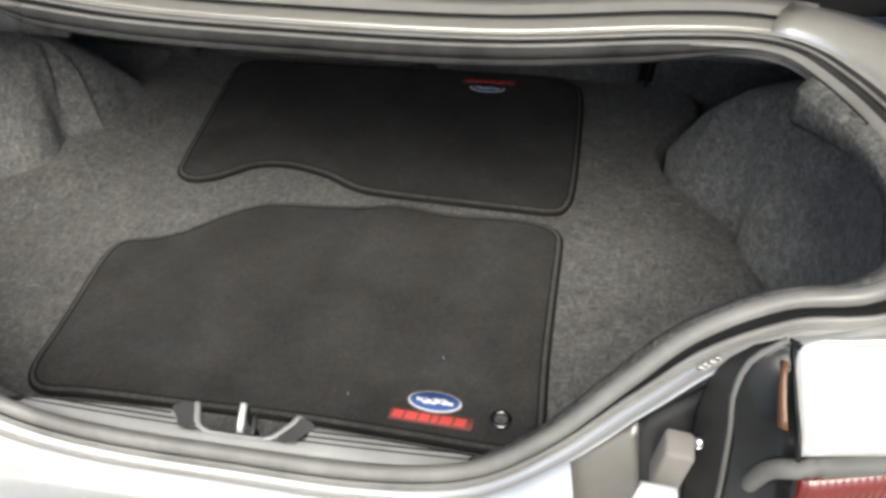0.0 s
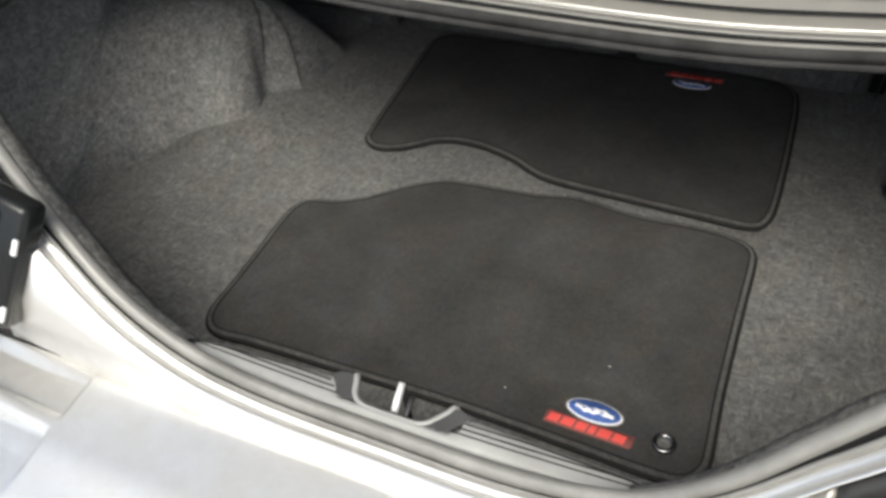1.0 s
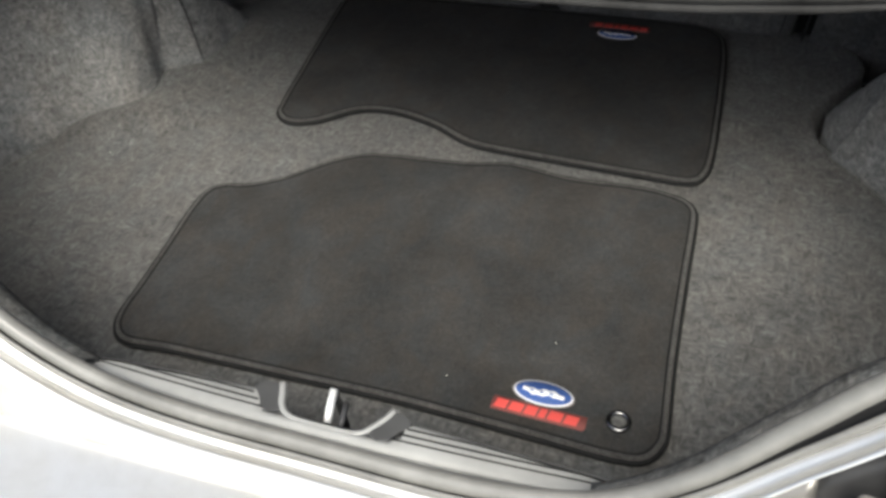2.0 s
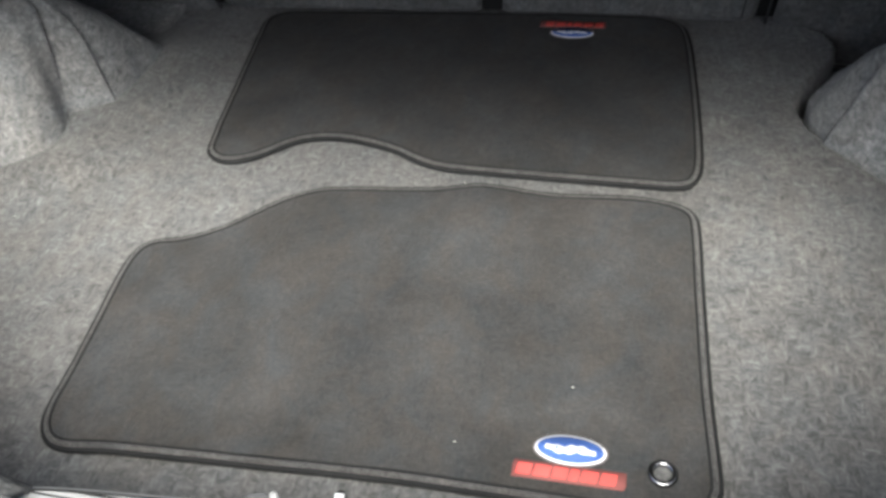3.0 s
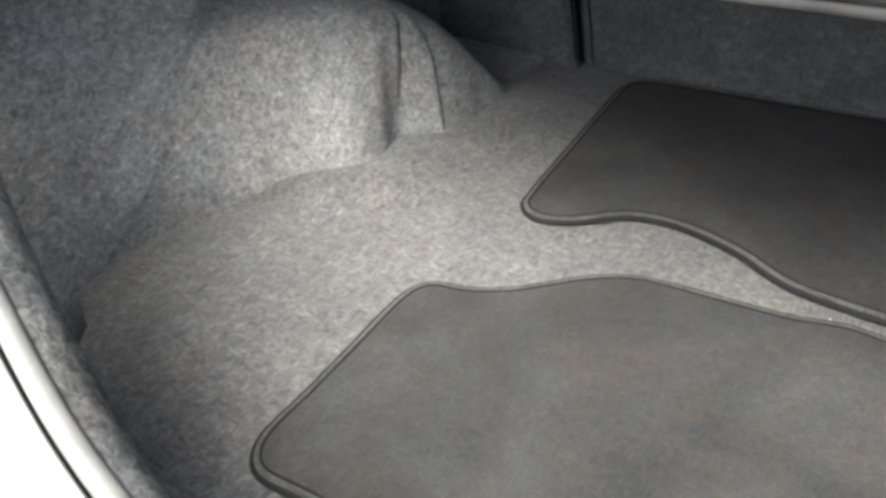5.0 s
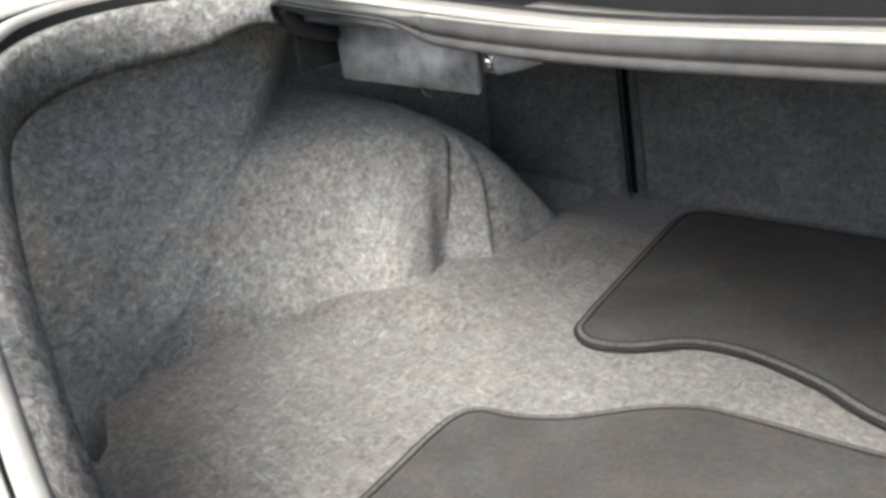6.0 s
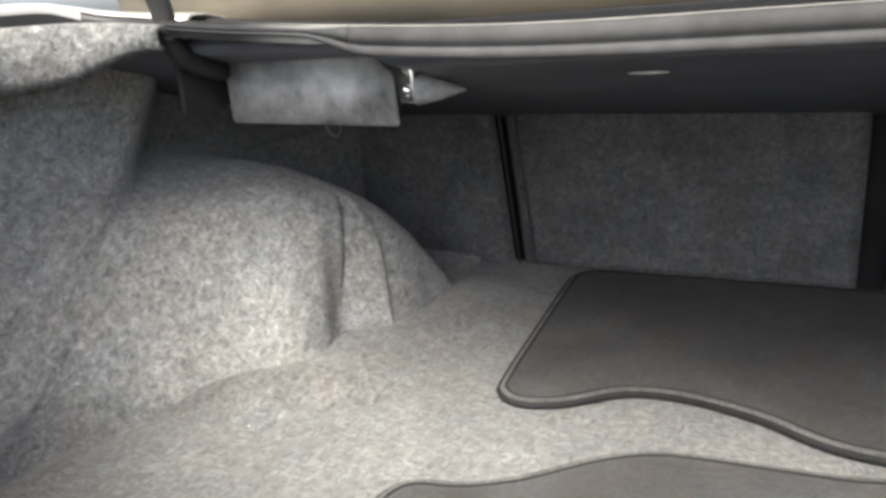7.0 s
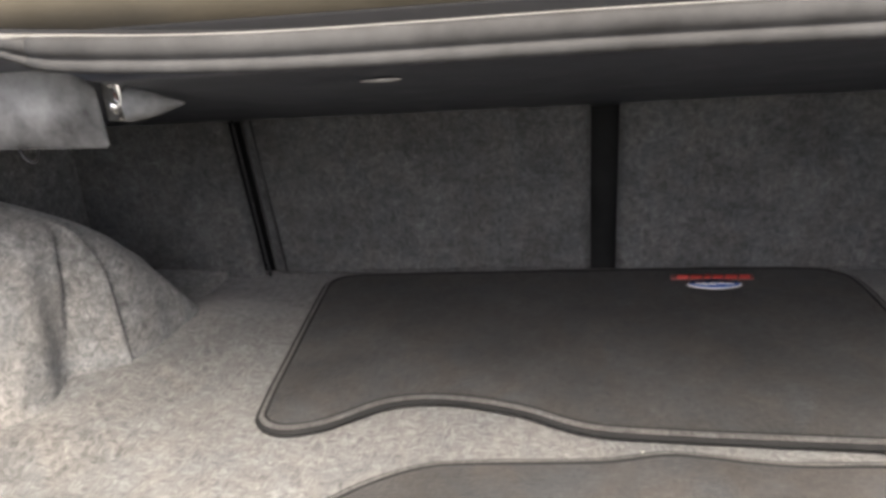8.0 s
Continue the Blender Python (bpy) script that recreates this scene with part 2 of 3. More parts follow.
def fading_shade(name, shaded_end, dusty, x0, x1, rough):
    """Rubber darkened at one end for the corner's shade, turning dusty grey along x."""
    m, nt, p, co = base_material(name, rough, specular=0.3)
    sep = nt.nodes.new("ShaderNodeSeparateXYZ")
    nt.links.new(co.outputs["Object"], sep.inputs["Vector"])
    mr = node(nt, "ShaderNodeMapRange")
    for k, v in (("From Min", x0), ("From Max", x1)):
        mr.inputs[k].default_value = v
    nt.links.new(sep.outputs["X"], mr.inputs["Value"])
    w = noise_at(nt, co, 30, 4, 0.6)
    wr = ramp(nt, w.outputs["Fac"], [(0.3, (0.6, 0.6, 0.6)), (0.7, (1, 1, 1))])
    faded = mixed(nt, shaded_end, dusty, mr.outputs["Result"])
    nt.links.new(mixed(nt, faded, wr.outputs["Color"], 1.0, "MULTIPLY"), p.inputs["Base Color"])
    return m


# The hinge corner's shade is put into these two seal colours.
BULB_FADE = fading_shade("shaded_dusty_bulb", (0.010, 0.010, 0.010), (0.16, 0.157, 0.146), -0.50, -0.39, 0.45)
LIP_FADE = fading_shade("shaded_dusty_lip", (0.007, 0.007, 0.007), (0.032, 0.031, 0.030), -0.50, -0.37, 0.7)


def red_lens():
    m, nt, p, co = base_material("red_lens", 0.08)
    p.inputs["Base Color"].default_value = (0.16, 0.02, 0.018, 1)
    p.inputs["Coat Weight"].default_value = 1.0
    w = node(nt, "ShaderNodeTexWave", Scale=60.0)
    nt.links.new(co.outputs["Object"], w.inputs["Vector"])
    bumped(nt, p, w.outputs["Fac"], 0.3, 0.002)
    return m


def window_glass():
    m, nt, p, co = base_material("dark_window_glass", 0.04)
    p.inputs["Base Color"].default_value = (0.03, 0.035, 0.035, 1)
    p.inputs["Coat Weight"].default_value = 1.0
    return m


def driveway():
    m, nt, p, co = base_material("concrete_driveway", 0.9)
    a = noise_at(nt, co, 1.2, 6, 0.6)
    b = noise_at(nt, co, 60, 4, 0.7)
    ar = ramp(nt, a.outputs["Fac"], [(0.3, (0.2, 0.19, 0.175)), (0.7, (0.32, 0.31, 0.29))])
    br = ramp(nt, b.outputs["Fac"], [(0.3, (0.8, 0.8, 0.8)), (0.7, (1.1, 1.1, 1.1))])
    nt.links.new(mixed(nt, ar.outputs["Color"], br.outputs["Color"], 1.0, "MULTIPLY"), p.inputs["Base Color"])
    bumped(nt, p, b.outputs["Fac"], 0.5, 0.004)
    return m


LENS, GLASS, CONCRETE = red_lens(), window_glass(), driveway()
AMBER = plastic("amber_reflector", (0.12, 0.055, 0.025), 0.3)

# ---- ground ----
bm = bmesh.new()
bmesh.ops.create_grid(bm, x_segments=2, y_segments=2, size=400)
bmesh.ops.translate(bm, vec=(0, 0, -0.62), verts=bm.verts)
tagged(part("ground", bm, CONCRETE), "weathered light grey concrete driveway under the car", "ground", kind="structure")

# ---- trunk floor ----
XW_L, XW_R = -0.757, 0.652


# ---- side liners with wheel arches ----


CREST = [(-0.62, 0.02), (-0.36, 0.03), (-0.25, 0.06), (-0.20, 0.11), (-0.15, 0.180), (-0.10, 0.225), (-0.03, 0.248), (0.03, 0.256), (0.06, 0.256),
         (0.11, 0.242), (0.157, 0.212), (0.20, 0.163), (0.225, 0.122), (0.25, 0.082), (0.285, 0.03), (0.32, 0.012), (0.50, 0.012)]


def softened(values, half):
    k = np.hanning(2 * half + 1)[1:-1] if half > 1 else np.ones(1)
    return np.convolve(np.pad(values, len(k) // 2, mode="edge"), k / k.sum(), "valid")


def liner(wall, sign, foot_knots, pad_left, pad_right, pad_lean):
    """Moulded carpet side: an upright arch face with a flat pad pressed into it, a rounded crest, the side wall above and behind.
    foot_knots: (y, x, how far the face leans outwards for each metre of height); pad edges: (y, x) at the floor."""
    Y = np.linspace(-0.60, 0.495, 330)
    Z = np.concatenate([np.linspace(-0.09, 0.30, 98), np.linspace(0.305, 0.392, 14)])
    fy, fx, fl = [np.array(c) for c in zip(*foot_knots)]
    fine = np.linspace(-0.70, 0.60, 651)
    crest = np.interp(Y, *softened_line(CREST, fine))
    G = np.zeros((len(Y), len(Z), 3))
    for j, z in enumerate(Z):
        zz = max(z, 0.0)
        left = pad_left[0] + 0.18 * min(zz, 0.19)
        plain = softened(np.interp(fine, fy, fx) + sign * np.interp(fine, fy, fl) * zz, 9 + int(150 * zz))
        # the pad: a flat facet turned towards the opening, between two faces that run straight on
        flat = pad_left[1] + sign * 0.10 * (zz - 0.06) + (pad_right[1] - pad_left[1] + sign * pad_lean * (zz - 0.06)) * (fine - left) / (pad_right[0] - left)
        keep = smoothstep(left - 0.003, left + 0.002, fine) * smoothstep(pad_right[0] + 0.003, pad_right[0] - 0.003, fine)
        plain += sign * 0.015 * smoothstep(left - 0.05, left, fine) * smoothstep(left + 0.02, left, fine) * smoothstep(0.20, 0.15, zz)
        face = np.interp(Y, fine, plain + (flat - plain) * keep * smoothstep(0.200, 0.178, zz))
        edge = -0.060 + 0.66 * (zz - 0.26)
        back = 0.12 * smoothstep(edge - 0.05, edge + 0.125, Y) * smoothstep(0.20, 0.27, zz)
        behind = 0.063 * smoothstep(0.02, 0.16, Y)
        w = wall + sign * np.maximum(back, behind)
        u = np.minimum(zz / crest, 1.0)
        p = 2.0 + 5.0 * smoothstep(-0.02, 0.14, Y)
        s = np.sqrt(1 - u ** p)
        v = min(zz / 0.13, 1.0)
        s = s + ((1 - v) ** 1.6 - s) * smoothstep(-0.22, -0.32, Y)
        G[:, j, 0] = w + (face - w) * s
        G[:, j, 1], G[:, j, 2] = Y, z
    for i, y in enumerate(Y):
        for j, z in enumerate(Z):
            G[i, j, 0] += 0.003 * noise.noise((y * 11, z * 11, 2.0 + sign)) + 0.0016 * noise.noise((y * 32, z * 32, 7.0))
    return G


def softened_line(knots, fine):
    y, v = zip(*knots)
    return fine, softened(np.interp(fine, y, v), 12)


LEFT_FOOT = [(-0.62, -0.60, 0.3), (-0.50, -0.66, 0.3), (-0.42, -0.72, 0.1), (-0.385, -0.750, 0.05), (-0.347, -0.758, 0.0), (-0.257, -0.768, 0.0), (-0.19, -0.757, 0.0), (-0.14, -0.735, 0.10), (-0.085, -0.690, 0.25),
             (-0.03, -0.622, 0.30), (-0.008, -0.602, 0.16), (0.09, -0.600, 0.05), (0.122, -0.565, 0.05), (0.16, -0.554, 0.04), (0.25, -0.548, 0.06), (0.30, -0.562, 0.1), (0.36, -0.60, 0.1), (0.475, -0.60, 0)]
RIGHT_FOOT = [(-0.62, 0.52, 0.3), (-0.45, 0.61, 0.2), (-0.3, 0.635, 0.1), (-0.15, 0.625, 0.15), (-0.098, 0.612, 0.25), (-0.01, 0.572, 0.12), (0.06, 0.553, 0.05), (0.09, 0.530, 0.1), (0.118, 0.503, 0.2), (0.151, 0.474, 0.3),
              (0.198, 0.453, 0.35), (0.249, 0.458, 0.6), (0.288, 0.492, 0.6), (0.33, 0.545, 0.5), (0.38, 0.60, 0.3), (0.475, 0.62, 0)]
RIGHT_EDGE = [(-0.62, 0.70), (-0.12, 0.70), (-0.11, 0.61), (-0.05, 0.588), (0.0, 0.566), (0.07, 0.541), (0.12, 0.500), (0.177, 0.453), (0.235, 0.439), (0.283, 0.456), (0.358, 0.509), (0.40, 0.515), (0.43, 0.503), (0.445, 0.485), (0.475, 0.47)]


def floor_height(x, y):
    edge = np.interp(y, [p[0] for p in RIGHT_EDGE], [p[1] for p in RIGHT_EDGE])
    drop = 0.085 * smoothstep(0.0, 0.005, x - edge) + 0.006 * smoothstep(-0.004, 0.0, x - edge)
    left = np.interp(y, [-0.46, -0.43, -0.405, -0.38, -0.36], [-0.9, -0.668, -0.690, -0.74, -0.9])
    drop += 0.05 * smoothstep(0.004, -0.008, x - left)
    side = np.interp(y, [p[0] for p in LEFT_FOOT], [p[1] for p in LEFT_FOOT])
    rise = 0.028 * smoothstep(0.15, 0.0, x - side) * smoothstep(-0.15, -0.04, y) * smoothstep(0.40, 0.27, y)
    return rise - drop + 0.0016 * noise.noise((x * 6, y * 6, 0.3)) + 0.0012 * noise.noise((x * 17, y * 17, 4.1)) - 0.0028


xs, ys = np.linspace(-0.79, 0.66, 291), np.linspace(-0.60, 0.475, 181)
P = np.array([[(x, y, floor_height(x, y)) for y in ys] for x in xs])
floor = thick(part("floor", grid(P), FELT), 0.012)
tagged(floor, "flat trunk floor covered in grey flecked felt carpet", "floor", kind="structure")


wall_left = thick(part("wall_left", grid(liner(XW_L, -1, LEFT_FOOT, (0.076, -0.617), (0.122, -0.560), -0.03)), FELT_SIDE_LIT), 0.006, -1)
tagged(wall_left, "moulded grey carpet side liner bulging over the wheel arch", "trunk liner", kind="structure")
wall_right = thick(part("wall_right", grid(liner(XW_R, 1, RIGHT_FOOT, (0.066, 0.552), (0.150, 0.480), 0.2)), FELT_SIDE_LIT), 0.006, 1)
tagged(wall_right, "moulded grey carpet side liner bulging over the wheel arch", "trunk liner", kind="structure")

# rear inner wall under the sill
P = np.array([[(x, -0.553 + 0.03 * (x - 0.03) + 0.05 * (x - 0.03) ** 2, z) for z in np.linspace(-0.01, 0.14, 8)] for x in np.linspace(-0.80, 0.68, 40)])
tagged(thick(part("wall_rear", grid(P), FELT_SIDE_LIT), 0.006, 1), "grey carpet lining below the rear sill", "trunk liner", kind="structure")

# bulkhead behind the seat backs, black in place of the gaps' shade
tagged(part("wall_front", box((1.84, 0.02, 0.62), (-0.06, 0.50, 0.16)), VOID), "bulkhead behind the rear seat backs, coloured black for the shaded gaps", "wall", kind="structure")

# ---- package shelf overhead ----
shelf_x = np.linspace(-0.93, 0.80, 60)
shelf_t = np.linspace(0, 1, 30)
P = np.array([[(x, -0.122 + 0.617 * t, 0.372 - 0.142 * t + 0.019 * smoothstep(-0.37, -0.42, x) * (1 - t) ** 2 + 0.004 * math.sin(9 * x) * t * (1 - t)) for t in shelf_t] for x in shelf_x])
ceiling = thick(part("ceiling", grid(P), SHELF), 0.012, 1)
tagged(ceiling, "dark underside of the rear package shelf", "package shelf", kind="structure")

# ---- rear seat backs ----


def seat_back(x0, x1, s0, s1, label):
    """One folding seat back seen from the trunk: carpeted board with rounded edge and a bevelled border."""
    thing = empty("rear_seat_back", ((x0 + x1) / 2, 0.455, 0.0), label, "seat back", group="rear seat backs")
    n, m = 40, 26
    Z = np.linspace(0.002, 0.245, m)
    G = np.zeros((n, m, 3))
    for i in range(n):
        for j, z in enumerate(Z):
            a, d = x0 + s0 * z, x1 + s1 * z
            x = a + (d - a) * i / (n - 1)
            e = min(x - a, d - x, 0.245 - z + 0.02)
            y = 0.452 + 0.012 * (1 - smoothstep(0, 0.02, e)) + 0.003 * noise.noise((x * 7, z * 7, 1.2))
            G[i, j] = (x, y, z)
    thick(part("panel", grid(G), FELT_DARK, thing), 0.02, -1)
    outer_x, slope = (x0 + 0.022, s0) if x0 < -0.3 else (x1 - 0.022, s1)
    part("hem", tube([(outer_x, 0.4525, 0.004), (outer_x + slope * 0.24, 0.4525, 0.24)], 0.0022), BLACK, thing)
    return thing


seat_back(-0.527, -0.048, -0.09, 0.02, "charcoal carpeted folding rear seat back, upright")
seat_back(-0.013, 0.398, 0.03, 0.09, "charcoal carpeted folding rear seat back beside the other, upright")



def bolster(x0, x1, slant, label):
    """Fixed carpeted panel between a seat back and the wheel arch, with a loose fold at the foot."""
    thing = empty("side_bolster", ((x0 + x1) / 2, 0.44, 0.0), label, "side panel", group="side bolsters")
    U, Z = np.linspace(0, 1, 26), np.linspace(-0.07, 0.26, 36)
    G = np.zeros((26, 36, 3))
    for i, u in enumerate(U):
        for j, z in enumerate(Z):
            inner = x1 + slant * z
            x = x0 + (inner - x0) * u
            fold = 0.010 * math.exp(-((z - 0.035 - 0.02 * u) / 0.008) ** 2) * smoothstep(0.95, 0.6, u) * smoothstep(0.2, 0.45, u)
            e = abs(inner - x)
            G[i, j] = (x, 0.446 + 0.014 * (1 - smoothstep(0, 0.014, e)) - fold + 0.002 * noise.noise((x * 11, z * 11, 5)), z)
    if x1 < x0:
        G = G[::-1]
    thick(part("panel", grid(G), FELT_DARK, thing), 0.012, -1)
    part("piping", tube([(x1 + slant * z - math.copysign(0.012, x1), 0.4485, z) for z in np.linspace(0.0, 0.25, 12)], 0.0018, 6), BLACK, thing)
    return thing


bolster(-0.90, -0.543, -0.09, "charcoal carpeted panel beside the seat back")
bolster(0.78, 0.425, 0.09, "charcoal carpeted panel beside the other seat back")

# ---- line of the trunk opening ----
LIP = [(0.03, -0.578, 0.166), (-0.10, -0.582, 0.170), (-0.20, -0.580, 0.184), (-0.29, -0.570, 0.220), (-0.37, -0.550, 0.275), (-0.45, -0.523, 0.325), (-0.53, -0.488, 0.365), (-0.61, -0.445, 0.395),
       (-0.67, -0.395, 0.412), (-0.703, -0.32, 0.424), (-0.692, -0.225, 0.428), (-0.635, -0.160, 0.425), (-0.50, -0.150, 0.411), (-0.26, -0.170, 0.397), (-0.02, -0.178, 0.396),
       (0.22, -0.168, 0.394), (0.42, -0.140, 0.398), (0.51, -0.152, 0.404), (0.555, -0.205, 0.404), (0.59, -0.31, 0.410), (0.602, -0.40, 0.412), (0.588, -0.468, 0.410), (0.545, -0.505, 0.404),
       (0.49, -0.508, 0.390), (0.43, -0.520, 0.355), (0.384, -0.540, 0.310), (0.327, -0.563, 0.250), (0.26, -0.575, 0.200), (0.16, -0.578, 0.174)]
LINE = curve_points(LIP, 260, True)
TAN = np.roll(LINE, -1, 0) - np.roll(LINE, 1, 0)
TAN /= np.linalg.norm(TAN, axis=1)[:, None]
OUT = np.cross(np.array((0, 0, 1.0)), TAN)
OUT[:, 2] = 0
OUT /= np.linalg.norm(OUT, axis=1)[:, None]
if (OUT[0] @ np.array((0, -1, 0))) < 0:
    OUT = -OUT
UP = np.array((0, 0, 1.0))


REAR = np.array([smoothstep(-0.49, -0.565, p[1]) for p in LINE])
WIDTH = 0.78 - 0.24 * REAR


# body-coloured outline of the car round the trunk
car = empty("car_body", (0.0, -0.75, -0.62), "silver car body round the open trunk", "car")
LIFT = np.array([0.013 * smoothstep(-0.60, -0.68, p[0]) * smoothstep(-0.46, -0.36, p[1]) * smoothstep(-0.15, -0.20, p[1]) for p in LINE])


def ring(profile, first=0, last=260, lift=0.0):
    """A strip along the opening, raised a little at the outer side by lift. profile: (outward, up) along the sides and front, and (outward, up) along the rear sill."""
    rows = []
    for i in range(first, last):
        j = i % 260
        r = REAR[j]
        rows.append([LINE[j] + OUT[j] * (u + (ur - u) * r) + UP * (v + (vr - v) * r + lift * LIFT[j]) for u, v, ur, vr in profile])
    return np.array(rows)


BULB = [(-0.003, -0.011, -0.003, -0.011), (-0.0055, -0.002, -0.0055, 0.000), (-0.003, 0.0020, -0.003, 0.0055), (0.002, 0.0036, 0.003, 0.0080), (0.006, 0.0032, 0.0075, 0.0068), (0.0090, 0.001, 0.0100, 0.002), (0.0100, -0.006, 0.0105, -0.004)]
GROOVE = [(0.0098, -0.004, 0.0100, -0.002), (0.0110, -0.012, 0.0108, -0.004), (0.0170, -0.014, 0.0114, -0.005), (0.0230, -0.012, 0.0122, -0.004), (0.0240, -0.0005, 0.0126, -0.001)]
LIP_EDGE = [(0.0238, -0.002, 0.0124, -0.003), (0.0250, 0.0005, 0.0134, 0.0008), (0.0275, 0.0005, 0.0152, 0.0015), (0.0292, -0.0010, 0.0166, 0.0), (0.0295, -0.012, 0.0168, -0.010)]
seal = empty("weatherstrip", (0.03, -0.578, 0.166), "grey rubber weatherstrip running round the trunk opening", "seal")
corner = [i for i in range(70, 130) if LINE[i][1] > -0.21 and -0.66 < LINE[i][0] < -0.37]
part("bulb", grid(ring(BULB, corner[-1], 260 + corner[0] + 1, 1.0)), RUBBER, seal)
part("corner_bulb", grid(ring(BULB, corner[0], corner[-1] + 1, 1.0)), BULB_FADE, seal, "seal length beside the hinge, coloured black for the shade there")
part("groove", grid(ring(GROOVE, 0, 260, 1.15), True), SEALDARK, seal, "black groove behind the seal")
part("outer_lip", grid(ring(LIP_EDGE, 0, 260, 1.3), True), RUBBER, seal)
raised = [i for i in range(260) if LIFT[i] > 0.0003]
P = np.array([[LINE[i] + OUT[i] * -0.0042 + UP * -0.012, LINE[i] + OUT[i] * -0.0052 + UP * (0.5 * LIFT[i] - 0.006), LINE[i] + OUT[i] * -0.0048 + UP * (LIFT[i] - 0.0035)] for i in range(raised[0], raised[-1] + 1)])
part("carrier", grid(P), SEALDARK, seal, "black rubber carrier under the bulb")
# The gutter paint's shade and lid reflection, put into a grey band.
BAND = [(0.0288, -0.002, 0.0165, -0.003), (0.0300, -0.003, 0.0180, -0.005), (0.0405, -0.0032, 0.021, -0.006), (0.0415, -0.003, 0.022, -0.007)]
part("shaded_band", grid(ring(BAND, 70, 206, 1.2)), STOPGREY, car, "grey band in place of shaded paint reflecting the lid")
GUTTER = [(0.0290, -0.006, 0.0160, -0.006), (0.036, -0.006, 0.019, -0.010), (0.0412, -0.0045, 0.023, -0.011), (0.0422, -0.0020, 0.026, -0.008), (0.0440, -0.0026, 0.029, -0.003), (0.0484, -0.003, 0.0335, 0.0)]
thick(part("gutter", grid(ring(GUTTER, 0, 260, 1.2), True), SILVER, car), 0.001)

# carpeted rim inside the seal


def rim(first, last):
    rows = []
    for i in range(first, last):
        p, o = LINE[i], OUT[i]
        k = smoothstep(0.30, 0.41, p[2])           # shallower where the rim runs high
        h = (0.078 - 0.020 * k) * (1 - 0.6 * smoothstep(80, 91, i) * (i < 130))
        slim = smoothstep(0.54, 0.60, p[0]) * smoothstep(-0.46, -0.36, p[1])
        h *= 1 - 0.45 * slim
        k = max(k, 1.8 * slim)
        f = smoothstep(-0.50, -0.40, p[1]) * (p[0] < 0)      # a squarer fold where the rim runs high
        prof = [(-0.020 + 0.006 * k, -h), (-0.028 + 0.002 * f + 0.006 * k, -0.80 * h), (-0.029 + 0.002 * f + 0.006 * k, -(0.50 - 0.05 * f) * h),
                (-0.021 - 0.0035 * f + 0.005 * k * f, -(0.20 - 0.08 * f) * h), (-0.010 - 0.006 * f, -(0.04 - 0.01 * f) * h), (-0.002 - 0.001 * f, -0.001), (0.004, -0.012)]
        rows.append([p + o * u + UP * v for u, v in prof])
    return grid(np.array(rows))


for first, last in ((20, 92), (184, 242)):
    trim = thick(part("carpet_rim", rim(first, last), FELT_RIM), 0.005)
    tagged(trim, "grey carpet edging folded along the side of the opening", "trim", kind="structure")

# ---- outer panels ----


def outer(first, last, prof):
    return np.array([[LINE[i % 260] + OUT[i % 260] * u * WIDTH[i % 260] + UP * (v + 1.2 * LIFT[i % 260]) for u, v in prof] for i in range(first, last)])


rows = []
right = max(i for i in range(0, 70) if LINE[-i][0] < 0.345)
left = max(i for i in range(0, 70) if LINE[i][0] > -0.425)
for i in range(-right, left):
    p, o, w = LINE[i % 260], OUT[i % 260] * WIDTH[i % 260], smoothstep(0.17, 0.30, LINE[i % 260][2])
    rows.append([p + o * u + UP * v for u, v in ((0.062, 0.0), (0.074, -0.001), (0.080 + 0.05 * w, -0.005 - 0.05 * w), (0.084 + 0.06 * w, -0.012 - 0.075 * w), (0.088 + 0.062 * w, -0.034 - 0.16 * w))])
part("rear_sill_panel", grid(np.array(rows)), SILVER, car)
SIDE = [(0.062, -0.003), (0.078, 0.004), (0.11, 0.004), (0.17, -0.006), (0.25, -0.03)]
thick(part("quarter_panel", grid(outer(62, 90, SIDE)), SILVER, car), 0.002)
thick(part("quarter_panel", grid(outer(178, 203, SIDE)), SILVER, car), 0.002)
DECK = [(0.062, -0.003), (0.072, -0.003), (0.085, -0.0032), (0.098, -0.0036), (0.106, -0.0045), (0.108, -0.009)]
thick(part("deck_panel", grid(outer(86, 184, DECK)), SILVER, car), 0.002)
STRIP = [(0.106, -0.010), (0.107, -0.003), (0.109, -0.0012), (0.112, -0.0016)]
part("deck_seam", grid(outer(88, 181, STRIP)), SEALDARK, car, "black rubber seam strip")
COWL = [(0.112, -0.003), (0.114, -0.009), (0.125, -0.0105), (0.145, -0.012), (0.17, -0.013), (0.21, -0.014)]
thick(part("cowl_panel", grid(outer(106, 180, COWL)), PALE, car), 0.002)
gx = np.linspace(-0.62, 0.56, 40)
P = np.array([[(x * (1 - 0.16 * t), 0.06 + 0.035 * ((x + 0.03) / 0.5) ** 2 + 0.62 * t, 0.408 + 0.34 * t - 0.02 * t * t - 0.03 * (x + 0.03) ** 2) for t in np.linspace(0, 1, 16)] for x in gx])
thick(part("rear_window", grid(P), GLASS, car), 0.004)
P = np.array([[(x, 0.02 + 0.09 * t, 0.402 - 0.006 * t) for t in (0, 1)] for x in np.linspace(-0.78, 0.66, 30)])
thick(part("window_ledge", grid(P), BLACK, car), 0.004)
for sgn in (-1, 1):
    X0 = -0.06 + sgn * 0.80
    P = np.array([[(X0 + sgn * b, y, z) for b, z in ((-0.005, 0.392), (0.06, 0.375), (0.09, 0.33), (0.11, 0.2), (0.115, 0.0), (0.10, -0.25), (0.08, -0.36))][::-sgn] for y in np.linspace(-0.62, 0.6, 12)])
    thick(part("body_side", grid(P), SILVER, car), 0.003)

